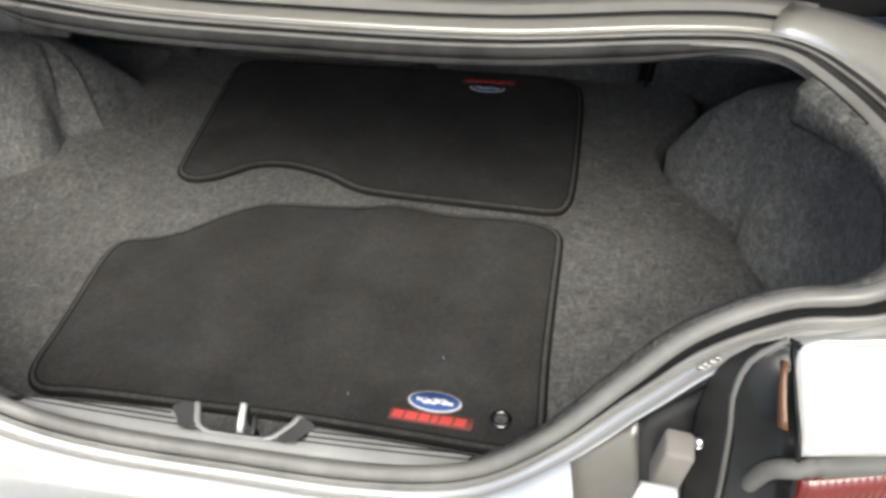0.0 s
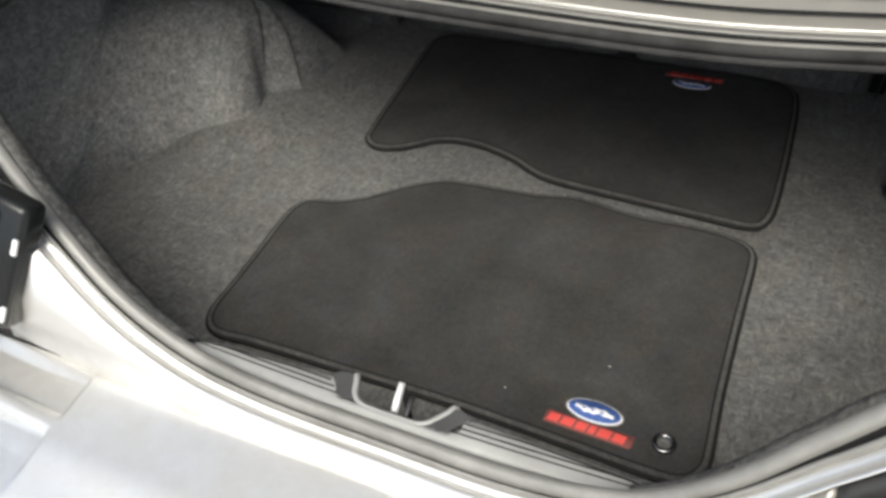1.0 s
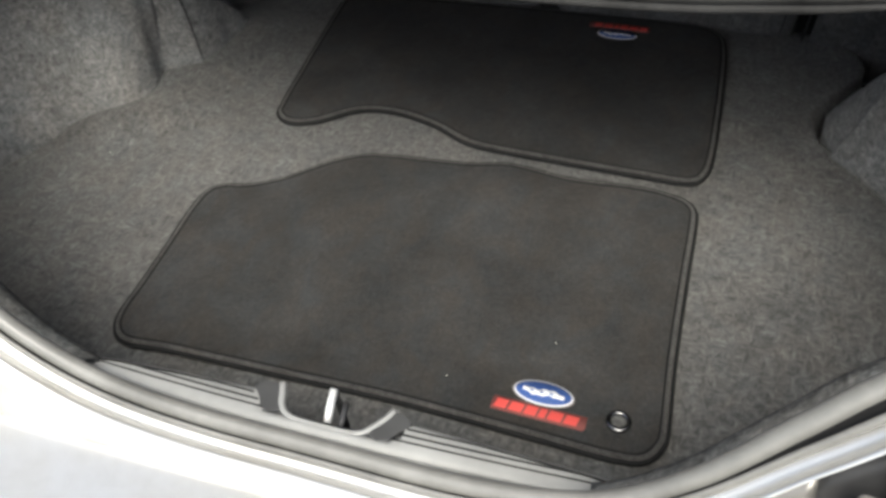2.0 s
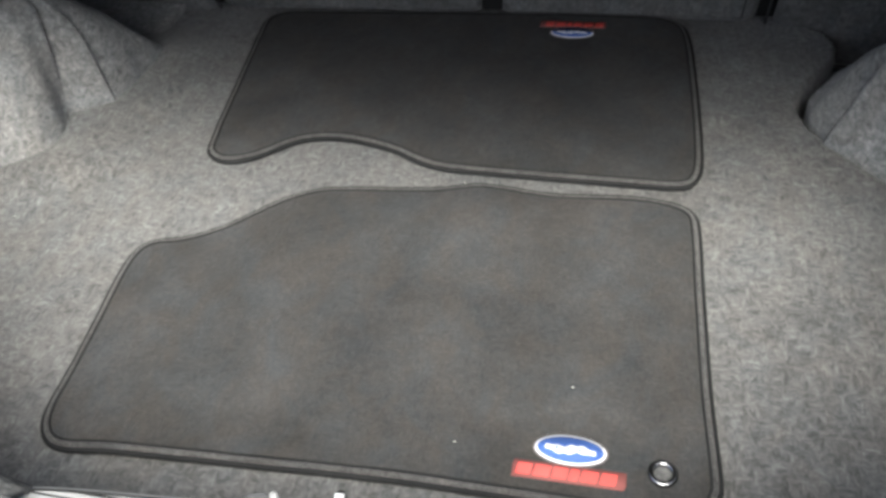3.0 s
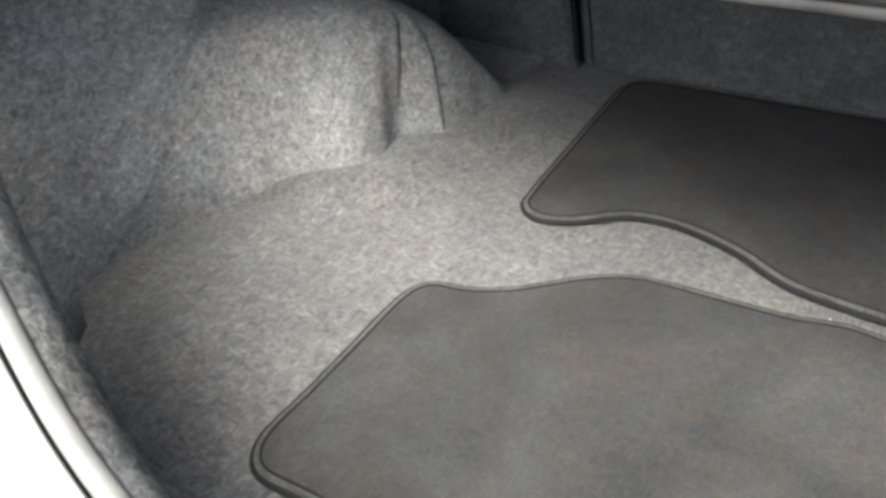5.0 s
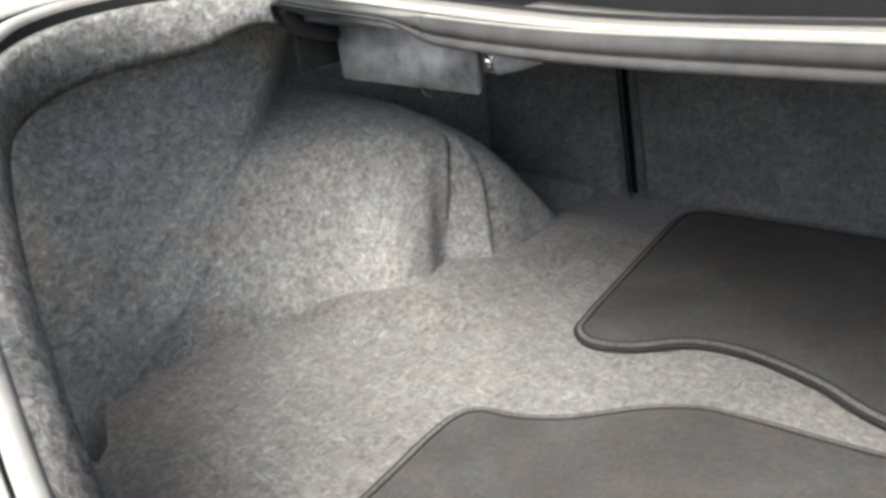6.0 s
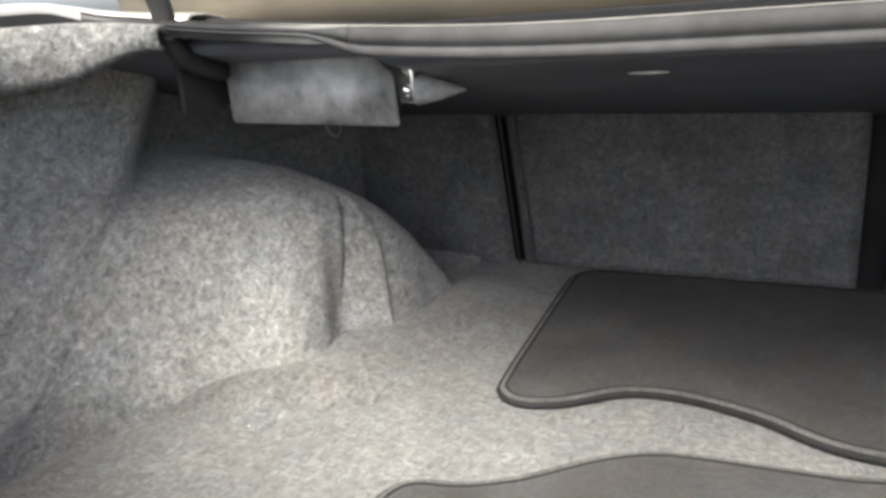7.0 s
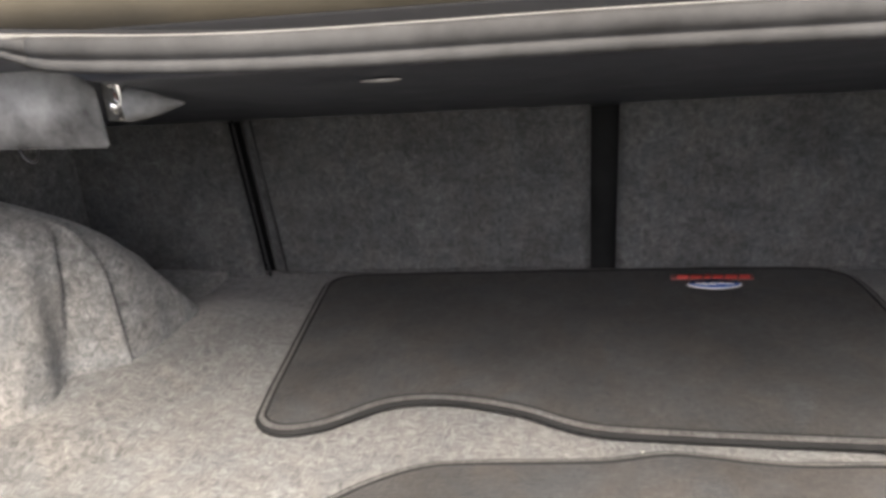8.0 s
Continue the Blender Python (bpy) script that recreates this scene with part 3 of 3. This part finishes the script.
# open lid, swung up over the front edge of the opening


def lid_sheet(y0, low, high, half):
    rows = []
    for x in np.linspace(-0.05 - half, -0.05 + half, 50):
        c_ = (x + 0.05) / 0.8
        rows.append([(x, y0 + 0.03 * c_ ** 2 - 0.06 * t - 0.24 * t * t, 0.398 + 0.56 * t - 0.04 * c_ ** 4 * t) for t in np.linspace(low, high, 18)])
    return grid(np.array(rows))


lid = empty("trunk_lid", (-0.05, 0.02, 0.40), "open silver trunk lid standing up, with a beige inner lining", "trunk lid")
thick(part("lining", lid_sheet(0.0, 0.002, 1.0, 0.79), LIDLINER, lid, "beige inner lining"), 0.02)
# Black sheet along the lid's foot puts the gap's shade into colour.
thick(part("shaded_edge", lid_sheet(-0.002, -0.06, 0.003, 0.80), SEALDARK, lid, "black lower edge, carrying the shade of the gap below"), 0.02)
thick(part("outer_skin", lid_sheet(0.045, 0.0, 1.0, 0.80), SILVER, lid), 0.002)

# bumper cover
rows = []
reach = [0.006, 0.012] + [0.018 + 0.004 * k for k in range(24)] + [0.14, 0.16]
for x in np.concatenate([np.linspace(-0.86, -0.46, 20), np.linspace(-0.45, -0.29, 65), np.linspace(-0.28, 0.82, 70)]):
    c_ = (x - 0.02) / 0.8
    y0 = -0.619 + 0.035 * (x - 0.03) + 0.12 * c_ ** 4
    row = [(x, y0 + 0.004, 0.118), (x, y0 + 0.001, 0.141)]
    for d in reach:
        z = 0.147 - 0.001 * smoothstep(0.01, 0.08, d) - 0.011 * smoothstep(0.08, 0.16, d)
        edge = -0.308 + 0.1 * (d - 0.01)
        step = smoothstep(edge + 0.004, edge - 0.004, x) * (smoothstep(0.004, 0.01, d) * smoothstep(0.062, 0.056, d) + smoothstep(0.074, 0.08, d) * smoothstep(0.118, 0.112, d))
        row.append((x, y0 - d, z - step * (0.006 + 0.12 * max(0, edge - x))))
    row += [(x, y0 - 0.195, 0.10), (x, y0 - 0.21, 0.03), (x, y0 - 0.20, -0.12), (x, y0 - 0.15, -0.28), (x, y0 - 0.12, -0.33)]
    rows.append(row)
thick(part("bumper_cover", grid(np.array(rows)), SILVER, car), 0.003)

part("panel_seam", tube(curve_points([(-0.52, -0.629, 0.150), (-0.40, -0.626, 0.151), (-0.291, -0.622, 0.1515), (-0.184, -0.626, 0.1515), (-0.054, -0.620, 0.1515), (0.057, -0.607, 0.151), (0.16, -0.601, 0.151), (0.33, -0.607, 0.151)], 80), 0.0021, 6), VOID, car)

# tail lamps in the rear corners, with black housings and rubber stops


def rear_corner(sgn):
    mid = -0.015 if sgn < 0 else 0.0
    shift = -0.02 if sgn < 0 else 0.0

    def X(a):
        return mid + sgn * (a + (0.03 if sgn < 0 else 0.0))

    def surf(pts, nu=12):
        """A quad patch over four corners (rear inner, rear outer, front outer, front inner)."""
        a, b_, c2, d = [np.array((X(p[0]), p[1] + shift, p[2])) for p in pts]
        u = np.linspace(0, 1, nu)
        G = np.array([[(1 - t) * ((1 - s) * a + s * b_) + t * ((1 - s) * d + s * c2) for t in u] for s in u])
        return grid(G if sgn > 0 else G[::-1])

    thick(part("fender_top", surf([(0.499, -0.625, 0.360), (0.72, -0.57, 0.34), (0.76, -0.46, 0.40), (0.491, -0.555, 0.397)]), SILVER, car), 0.008)
    if sgn > 0:
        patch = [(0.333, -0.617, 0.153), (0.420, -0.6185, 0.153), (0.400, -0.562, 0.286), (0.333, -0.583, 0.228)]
        thick(part("corner_panel", surf(patch), SHADED_PAINT, car), 0.003)
    thick(part("pocket", surf([(0.418, -0.6185, 0.151), (0.52, -0.62, 0.153), (0.50, -0.533, 0.375), (0.398, -0.562, 0.283)]), BLACK, car), 0.003)
    if sgn > 0:
        thick(part("bumper_corner", surf([(0.36, -0.70, 0.230), (0.440, -0.70, 0.235), (0.428, -0.628, 0.305), (0.402, -0.630, 0.308)]), SILVER, car), 0.004)
    lamp = empty("tail_lamp", (X(0.56), -0.61 + shift, 0.15), "red tail lamp in a black housing at the car corner", "tail lamp", group="tail lamps")

    def line(knots, n=26):
        return curve_points([(X(p[0]), p[1] + shift, p[2]) for p in knots], n)

    top = line([(0.490, -0.556, 0.3985), (0.4925, -0.575, 0.390), (0.4955, -0.600, 0.376), (0.498, -0.625, 0.361), (0.502, -0.640, 0.30), (0.505, -0.645, 0.20)])
    low = line([(0.488, -0.5575, 0.3975), (0.4655, -0.568, 0.382), (0.4590, -0.578, 0.357), (0.4615, -0.588, 0.329), (0.4645, -0.600, 0.270), (0.468, -0.610, 0.17)])
    deep = line([(0.470, -0.553, 0.382), (0.4500, -0.560, 0.365), (0.4410, -0.566, 0.335), (0.4400, -0.574, 0.300), (0.4420, -0.585, 0.240), (0.448, -0.596, 0.15)])
    u = np.linspace(0, 1, 12)
    hollow = np.array((sgn * 0.010, 0.0, -0.004))
    wall = np.array([[a_ * (1 - t) + b_ * t + hollow * math.sin(math.pi * t) for t in u] for a_, b_ in zip(top, low)])
    thick(part("housing", grid(wall), GLOSS, lamp, "glossy black lamp housing"), 0.002)
    wall = np.array([[a_ * (1 - t) + b_ * t for t in u] for a_, b_ in zip(low, deep)])
    thick(part("housing_flange", grid(wall), SOOT, lamp), 0.002)
    part("housing_rim", tube(low, 0.0028, 8), STOPGREY, lamp, "grey rounded edge")
    part("lens", box((0.28, 0.04, 0.165), (X(0.632), -0.574 + shift, 0.253), 0.012, Matrix.Rotation(radians(17) * sgn, 3, "Z"), 3), LENS, lamp)
    edge = line([(0.478, -0.612, 0.300), (0.484, -0.622, 0.335), (0.500, -0.628, 0.350), (0.54, -0.617, 0.3475), (0.62, -0.594, 0.344), (0.72, -0.566, 0.336)], 40)
    part("bezel", tube(edge, 0.0068, 10), STOPGREY, lamp, "grey moulding over the lens")
    strip = [np.array([a_ * (1 - t) + b_ * t + np.array((-sgn * 0.0012, 0, 0.0012)) for t in (0.16, 0.30)]) for a_, b_ in zip(top[2:8], low[2:8])]
    thick(part("reflector", grid(np.array(strip)), AMBER, lamp), 0.001)
    stop = empty("bump_stop", (X(0.42), -0.575 + shift, 0.20), "grey rubber lid stop beside the tail lamp", "bump stop", group="lid stops")
    if sgn > 0:
        part("block", box((0.023, 0.026, 0.050), (X(0.426), -0.592, 0.284), 0.004, Matrix.Rotation(radians(8), 3, "Y")), BUFFER, stop)
        bm = bmesh.new()
        bmesh.ops.create_uvsphere(bm, u_segments=12, v_segments=8, radius=0.0055)
        bmesh.ops.translate(bm, vec=(X(0.4435), -0.584, 0.302), verts=bm.verts)
        part("screw", bm, CHROME, stop)
    else:
        tilt = Matrix.Rotation(radians(-29), 3, "X") @ Matrix.Rotation(radians(14), 3, "Y") @ Matrix.Rotation(radians(8), 3, "Z")
        middle = Vector((-0.416, -0.602, 0.268))
        pad = part("bumper_pad", box((0.077, 0.034, 0.15), middle, 0.009, tilt, 3), GLOSS, stop, "glossy black lid pad")
        part("pad_rib", box((0.010, 0.006, 0.12), middle + tilt @ Vector((0.004, -0.018, 0)), 0.002, tilt), SOOT, pad)
        for z in (-0.052, 0.03):
            part("clip", box((0.006, 0.004, 0.018), middle + tilt @ Vector((0.034, -0.018, z)), 0.001, tilt), BRIGHT, pad)
    for k in range(4 if sgn > 0 else 0):
        q = 222.0 - 0.45 * k
        i, f = int(q), q - int(q)
        p = LINE[i] * (1 - f) + LINE[i + 1] * f + OUT[i] * 0.030 + UP * -0.007
        part("clip", box((0.005, 0.004, 0.004), p, 0.001), STEEL, lamp)


rear_corner(1)
rear_corner(-1)

# ---- sill trim with ribbed pads and latch notch ----
sill = empty("sill_scuff_plate", (0.03, -0.556, 0.16), "dark grey plastic sill plate with ribbed pads and a latch notch", "sill plate")


def sill_y(x):
    return -0.556 + 0.03 * (x - 0.03) + 0.10 * (x - 0.03) ** 2


def sill_piece(x0, x1, inner):
    """Length of the plate; inner(x) is its reach towards the trunk."""
    rows = []
    for x in np.linspace(x0, x1, 30):
        a = inner(x)
        prof = [(a + 0.001, -0.06), (a, -0.010), (a - 0.002, -0.003), (a - 0.006, 0.0), (-0.002, 0.0005), (-0.011, 0.001), (-0.018, -0.004), (-0.0215, -0.014), (-0.022, -0.03)]
        rows.append([(x, sill_y(x) + u, 0.168 + v) for u, v in prof])
    return grid(np.array(rows)[::-1])


def pad_reach(x):
    e = min(abs(x - (-0.225)), abs(x - 0.29)) / 0.18
    return 0.002 + 0.017 * math.sqrt(min(1, max(e, 0)))


part("pad", sill_piece(-0.228, -0.040, pad_reach), TRIM, sill)
part("pad", sill_piece(0.096, 0.292, pad_reach), TRIM, sill)
part("bridge", sill_piece(-0.041, 0.097, lambda x: -0.003 + 0.012 * (abs(x - 0.028) / 0.069) ** 6), TRIM, sill)
for x0, x1, d in ((-0.212, -0.052, 1), (0.098, 0.275, -1)):
    for k in range(3):
        off = 0.0105 - 0.0062 * k
        lo, hi = (x0 - 0.004 * k, x1 + 0.008 * k) if d > 0 else (x0 - 0.006 * k, x1 + 0.004 * k)
        pts = [(x, sill_y(x) + min(off, pad_reach(x) - 0.006), 0.1683) for x in np.linspace(lo, hi, 20)]
        part("groove", tube(pts, 0.0010, 6), VOID, sill)
for ear in ([(-0.054, -0.5385), (-0.032, -0.5325), (-0.026, -0.546), (-0.018, -0.5585), (-0.034, -0.5625), (-0.044, -0.551)],
            [(0.100, -0.5365), (0.092, -0.549), (0.082, -0.561), (0.066, -0.5575), (0.074, -0.545), (0.080, -0.5305)]):
    part("notch_ear", plate([tuple(p) for p in curve_points(ear, 28, True)][::-1], 0.155, 0.1692, 0.0025), DARKTRIM, sill, "dark recessed panel beside the notch", smooth=False)
pts = curve_points([(-0.034, -0.531, 0.155), (-0.0305, -0.5315, 0.166), (-0.026, -0.540, 0.1672), (-0.020, -0.553, 0.1672), (-0.010, -0.5605, 0.1665), (0.005, -0.562, 0.1660), (0.045, -0.561, 0.1660),
                    (0.060, -0.558, 0.1668), (0.069, -0.549, 0.1672), (0.0765, -0.538, 0.1672), (0.080, -0.5295, 0.166), (0.083, -0.529, 0.155)], 70)
part("notch_rim", tube(pts, 0.0034, 10), TRIM, sill)

# latch striker
striker = empty("latch_striker", (0.02, -0.54, 0.12), "bright steel latch striker loop standing in the sill notch", "striker")
# One steel loop: pale lit bar and dark shaded legs by colour alone.
part("bar", tube([(0.0222, -0.553, 0.154), (0.0205, -0.540, 0.162), (0.0187, -0.524, 0.1685)], 0.0037, 10), BRIGHT, striker, "bar of the loop, its highlight put into a pale zinc colour")
part("leg", tube([(0.0225, -0.556, 0.10), (0.0222, -0.554, 0.155)], 0.0034, 8), SOOT, striker)
part("leg", tube([(0.018, -0.521, 0.10), (0.0185, -0.523, 0.166)], 0.0034, 8), SOOT, striker)
# Added dark bar, in place of the loop's own shaded leg.
pts = curve_points([(0.034, -0.556, 0.10), (0.0345, -0.552, 0.148), (0.033, -0.538, 0.157), (0.0305, -0.528, 0.157)], 24)
part("dark_bar", tube(pts, 0.0032, 8), BLACK, striker)

# ---- floor mats ----


def inset(o, d):
    o = np.array(o)
    t = np.roll(o, -1, 0) - np.roll(o, 1, 0)
    t /= np.linalg.norm(t, axis=1)[:, None]
    return o + d * np.stack([-t[:, 1], t[:, 0]], 1)


def floor_mat(outline, badge, turned, label, hole=None):
    """Carpet car mat: pile, sewn binding, embroidered badge. The outline runs anticlockwise."""
    o = curve_points(outline, 220, True)
    c = o.mean(0)
    thing = empty("floor_mat", (c[0], c[1], 0), label, "floor mat", group="car floor mats")

    def lift(x, y):
        return 0.0012 * noise.noise((x * 5, y * 5, 9.0)) + 0.0006 * noise.noise((x * 14, y * 14, 3.0))

    rings = [(0.0045, 0.0005), (0.0045, 0.006), (0.006, 0.0078), (0.012, 0.0085)] + [(0.02 + 0.0155 * k, 0.0085) for k in range(15)]
    G = []
    for d, z in rings:
        q = inset(o, d) if d < 0.02 else c + (inset(o, 0.012) - c) * (1 - (d - 0.012) * 4.3)
        G.append([(x, y, z + lift(x, y)) for x, y in q])
    bm = grid(np.array(G)[::-1], False, True)
    bm.verts.ensure_lookup_table()
    n = len(o)
    inner = [bm.verts[k] for k in range(n)]
    mid = bm.verts.new((c[0], c[1], 0.0085 + lift(*c)))
    for k in range(n):
        bm.faces.new((inner[k], inner[(k + 1) % n], mid))
    part("carpet_top", bm, PILE, thing)
    band = [(0.0, 0.0005), (-0.001, 0.003), (0.0, 0.0062), (0.0012, 0.0085), (0.0026, 0.0094), (0.0040, 0.0093), (0.0052, 0.0088), (0.006, 0.0075)]
    part("binding", grid(np.array([[(x, y, z + lift(x, y)) for x, y in inset(o, d)] for d, z in band])[::-1], False, True), EDGING, thing, "flat sewn edge tape")
    stitch = inset(o, 0.0068)
    part("stitch_line", tube([(x, y, 0.0083 + lift(x, y)) for x, y in stitch], 0.0016, 5, True), VOID, thing)
    # Black backing cord; it also carries the shadow line round the mat.
    hem = inset(o, -0.0010)
    part("backing_edge_shade", tube([(x, y, 0.0034 + lift(x, y)) for x, y in hem], 0.0036, 8, True), VOID, thing)
    bx_, by_ = badge
    s = -1 if turned else 1
    zt = 0.0090 + lift(bx_, by_)

    def at(u, v):
        return (bx_ + s * u, by_ + s * v)

    def oval(a, b, n_=40):
        return [at(a * math.cos(2 * math.pi * k / n_), b * math.sin(2 * math.pi * k / n_)) for k in range(n_)]

    patch = part("badge", plate(oval(0.0362, 0.0172), zt - 0.002, zt + 0.0003), HALO, thing, "oval embroidered badge in blue and white")
    part("white_rim", plate(oval(0.0340, 0.0155), zt - 0.001, zt + 0.0009), WHITE, patch)
    part("blue_field", plate(oval(0.0318, 0.0137), zt - 0.001, zt + 0.0014), BLUE, patch)
    wave = np.linspace(-0.024, 0.024, 33)
    half = [0.0011 + 0.0038 * math.sqrt(max(0.0, 1 - (u / 0.0245) ** 2)) * (0.75 + 0.25 * math.cos(u * 520)) for u in wave]
    high = [at(u, 0.0012 * math.sin(u * 200) + h) for u, h in zip(wave, half)]
    low = [at(u, 0.0012 * math.sin(u * 200) - h) for u, h in zip(wave, half)]
    part("white_stroke", plate(low + high[::-1], zt, zt + 0.0018), WHITE, patch)
    for u0 in (-0.013, -0.002, 0.009):
        part("blue_eye", plate([at(u0 + 0.0026 * math.cos(k * 0.45), 0.0013 * math.sin(k * 0.45)) for k in range(14)], zt, zt + 0.0022), BLUE, patch)
    strip = part("red_strip", plate([at(-0.0525, -0.0345), at(0.051, -0.0345), at(0.0535, -0.0305), at(0.0535, -0.0165), at(-0.051, -0.0165), at(-0.0525, -0.0205)], zt - 0.002, zt + 0.0002), REDHALO, thing, "red embroidered bar below the badge")
    u = -0.0495
    for k, wide in enumerate((0.0165, 0.0178, 0.0160, 0.0105, 0.0180, 0.0172)):
        q = [at(u, -0.0312), at(u + wide - 0.0030, -0.0312), at(u + wide - 0.0008, -0.0196), at(u + 0.0022, -0.0196)]
        part("red_bar", plate(q, zt - 0.001, zt + 0.0010, 0.0006), RED, strip)
        u += wide
    if hole:
        ring = [(hole[0] + 0.0108 * math.cos(a), hole[1] + 0.0108 * math.sin(a), zt + 0.0005) for a in np.linspace(0, 2 * math.pi, 32, endpoint=False)]
        g = part("grommet", tube(ring, 0.0032, 12, True), EYELET, thing, "dark shiny metal eyelet")
        disc = [(hole[0] + 0.0085 * math.cos(a), hole[1] + 0.0085 * math.sin(a)) for a in np.linspace(0, 2 * math.pi, 28, endpoint=False)]
        part("eyelet_floor", plate(disc, zt - 0.001, zt + 0.0006), FELT, g)
    return thing


MAT_A = [(0.312, -0.372), (0.306, -0.28), (0.302, -0.15), (0.300, -0.055), (0.294, -0.022), (0.268, -0.006), (0.215, 0.001), (0.125, -0.003), (0.060, 0.004), (0.020, 0.005), (-0.04, -0.010), (-0.146, -0.020),
         (-0.190, -0.028), (-0.235, -0.055), (-0.29, -0.108), (-0.335, -0.136), (-0.372, -0.146), (-0.389, -0.166), (-0.392, -0.205), (-0.384, -0.28), (-0.378, -0.35), (-0.375, -0.40), (-0.364, -0.428), (-0.338, -0.442),
         (-0.28, -0.437), (-0.157, -0.431), (0.014, -0.424), (0.15, -0.424), (0.265, -0.425), (0.298, -0.417), (0.311, -0.395)]
MAT_B = [(0.306, 0.10), (0.301, 0.28), (0.293, 0.39), (0.277, 0.428), (0.235, 0.446), (0.10, 0.448), (-0.066, 0.445), (-0.25, 0.437), (-0.37, 0.432), (-0.405, 0.424), (-0.421, 0.40), (-0.418, 0.35), (-0.400, 0.20), (-0.383, 0.07), (-0.374, 0.035), (-0.346, 0.020),
         (-0.305, 0.033), (-0.25, 0.076), (-0.19, 0.087), (-0.116, 0.070), (-0.035, 0.037), (0.10, 0.032), (0.22, 0.029), (0.275, 0.028), (0.298, 0.043)]
floor_mat(MAT_A, (0.176, -0.370), False, "black carpet floor mat with badge and eyelet lying near the sill", (0.262, -0.382))
floor_mat(MAT_B, (0.112, 0.387), True, "black carpet floor mat turned round, lying against the seat backs")

# ---- things under the shelf ----
case = empty("amplifier_box", (-0.50, -0.01, 0.318), "scuffed grey box fixed under the package shelf", "box")
q = [(-0.600, 0.318), (-0.402, 0.3145), (-0.404, 0.360), (-0.423, 0.376), (-0.600, 0.389)]
bm = bmesh.new()
front = [bm.verts.new((x, -0.070, z)) for x, z in q]
back = [bm.verts.new((x - 0.004 if x < -0.5 else x - 0.038, -0.015, z - 0.003)) for x, z in q]
bm.faces.new(front)
bm.faces.new(back[::-1])
for i in range(5):
    bm.faces.new((front[i], front[(i + 1) % 5], back[(i + 1) % 5], back[i]))
bmesh.ops.bevel(bm, geom=bm.edges[:], offset=0.002, segments=2, affect="EDGES")
part("casing", bm, BOXGREY, case)
br = part("bracket", box((0.016, 0.004, 0.042), (-0.401, -0.054, 0.354), 0.0018), CHROME, case, "bright plated bracket")
for z in (0.344, 0.364):
    bm = bmesh.new()
    bmesh.ops.create_uvsphere(bm, u_segments=14, v_segments=8, radius=0.006)
    bmesh.ops.scale(bm, vec=(1, 0.6, 1), verts=bm.verts)
    bmesh.ops.translate(bm, vec=(-0.401, -0.057, z), verts=bm.verts)
    part("screw", bm, CHROME, br)
part("wedge", tube([(-0.395, -0.045, 0.344), (-0.374, -0.04, 0.342), (-0.352, -0.035, 0.341)], [0.015, 0.009, 0.001], 12), BOXGREY, case)
pts = curve_points([(-0.50, -0.05, 0.318), (-0.495, -0.05, 0.305), (-0.485, -0.05, 0.302), (-0.478, -0.05, 0.318)], 14)
part("wire_loop", tube(pts, 0.0015, 6), BLACK, case)

hinge = empty("hinge_arm", (-0.61, -0.14, 0.40), "dark steel lid hinge arm beside the box", "hinge")
part("arm", tube(curve_points([(-0.586, -0.165, 0.475), (-0.587, -0.148, 0.435), (-0.590, -0.135, 0.395), (-0.60, -0.08, 0.372), (-0.61, 0.0, 0.36), (-0.62, 0.1, 0.33)], 30), 0.010, 12), SOOT, hinge)
# Added dark plate in place of the shaded recess beside the arm.
part("shade_plate", box((0.006, 0.10, 0.07), (-0.622, -0.06, 0.368), 0.002), SOOT, hinge)
clip = tagged(part("shelf_clip", tube([(-0.202 + 0.032 * t, -0.053, 0.3525) for t in np.linspace(0, 1, 12)], [0.0006 + 0.0011 * math.sin(math.pi * t) for t in np.linspace(0, 1, 12)], 8), STEEL), "small bright metal clip on the shelf underside", "clip")

# lower lip of the front seal
FACE = [(-0.0026, 0.0032), (-0.0064, 0.0010), (-0.0072, -0.004), (-0.0066, -0.0086), (-0.0045, -0.0096), (-0.0046, -0.0108), (-0.0072, -0.0118), (-0.0080, -0.0160), (-0.0062, -0.0186), (0.010, -0.0195), (0.04, -0.019)]
def lip_rows(first, last):
    rows = []
    for i in range(first, last):
        x, y = LINE[i][0], LINE[i][1]
        k = smoothstep(-0.66, -0.62, x) * (1 - 0.7 * smoothstep(-0.36, -0.43, x)) * (1 - 0.8 * max(smoothstep(0.36, 0.52, x), smoothstep(-0.15, -0.22, y) if x > 0.3 else 0))
        rows.append([LINE[i] + OUT[i] * (u * (0.75 + 0.25 * k) if u < 0 else u) + UP * v * k for u, v in FACE])
    return grid(np.array(rows)[:, ::-1])


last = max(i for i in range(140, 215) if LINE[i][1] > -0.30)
thick(part("front_lip", lip_rows(corner[-1], last), LIPSHADE, seal, "dusty grey lower lip, darkened as a shaded face"), 0.001)
thick(part("corner_lip", lip_rows(corner[0], corner[-1] + 1), LIP_FADE, seal), 0.001)

# bits of lint
def fleck(x, y, z, r):
    bm = bmesh.new()
    bmesh.ops.create_icosphere(bm, subdivisions=1, radius=r)
    bmesh.ops.scale(bm, vec=(1.6, 1, 0.5), verts=bm.verts)
    bmesh.ops.translate(bm, vec=(x, y, z), verts=bm.verts)
    return tagged(part("lint", bm, LINT), "tiny white fleck of lint on the carpet", "lint", group="lint flecks")


for x, y, z in ((0.172, -0.298, 0.0095), (0.064, -0.378, 0.0095), (0.003, 0.012, 0.002), (-0.60, -0.12, 0.001)):
    fleck(x, y, z, 0.0007)
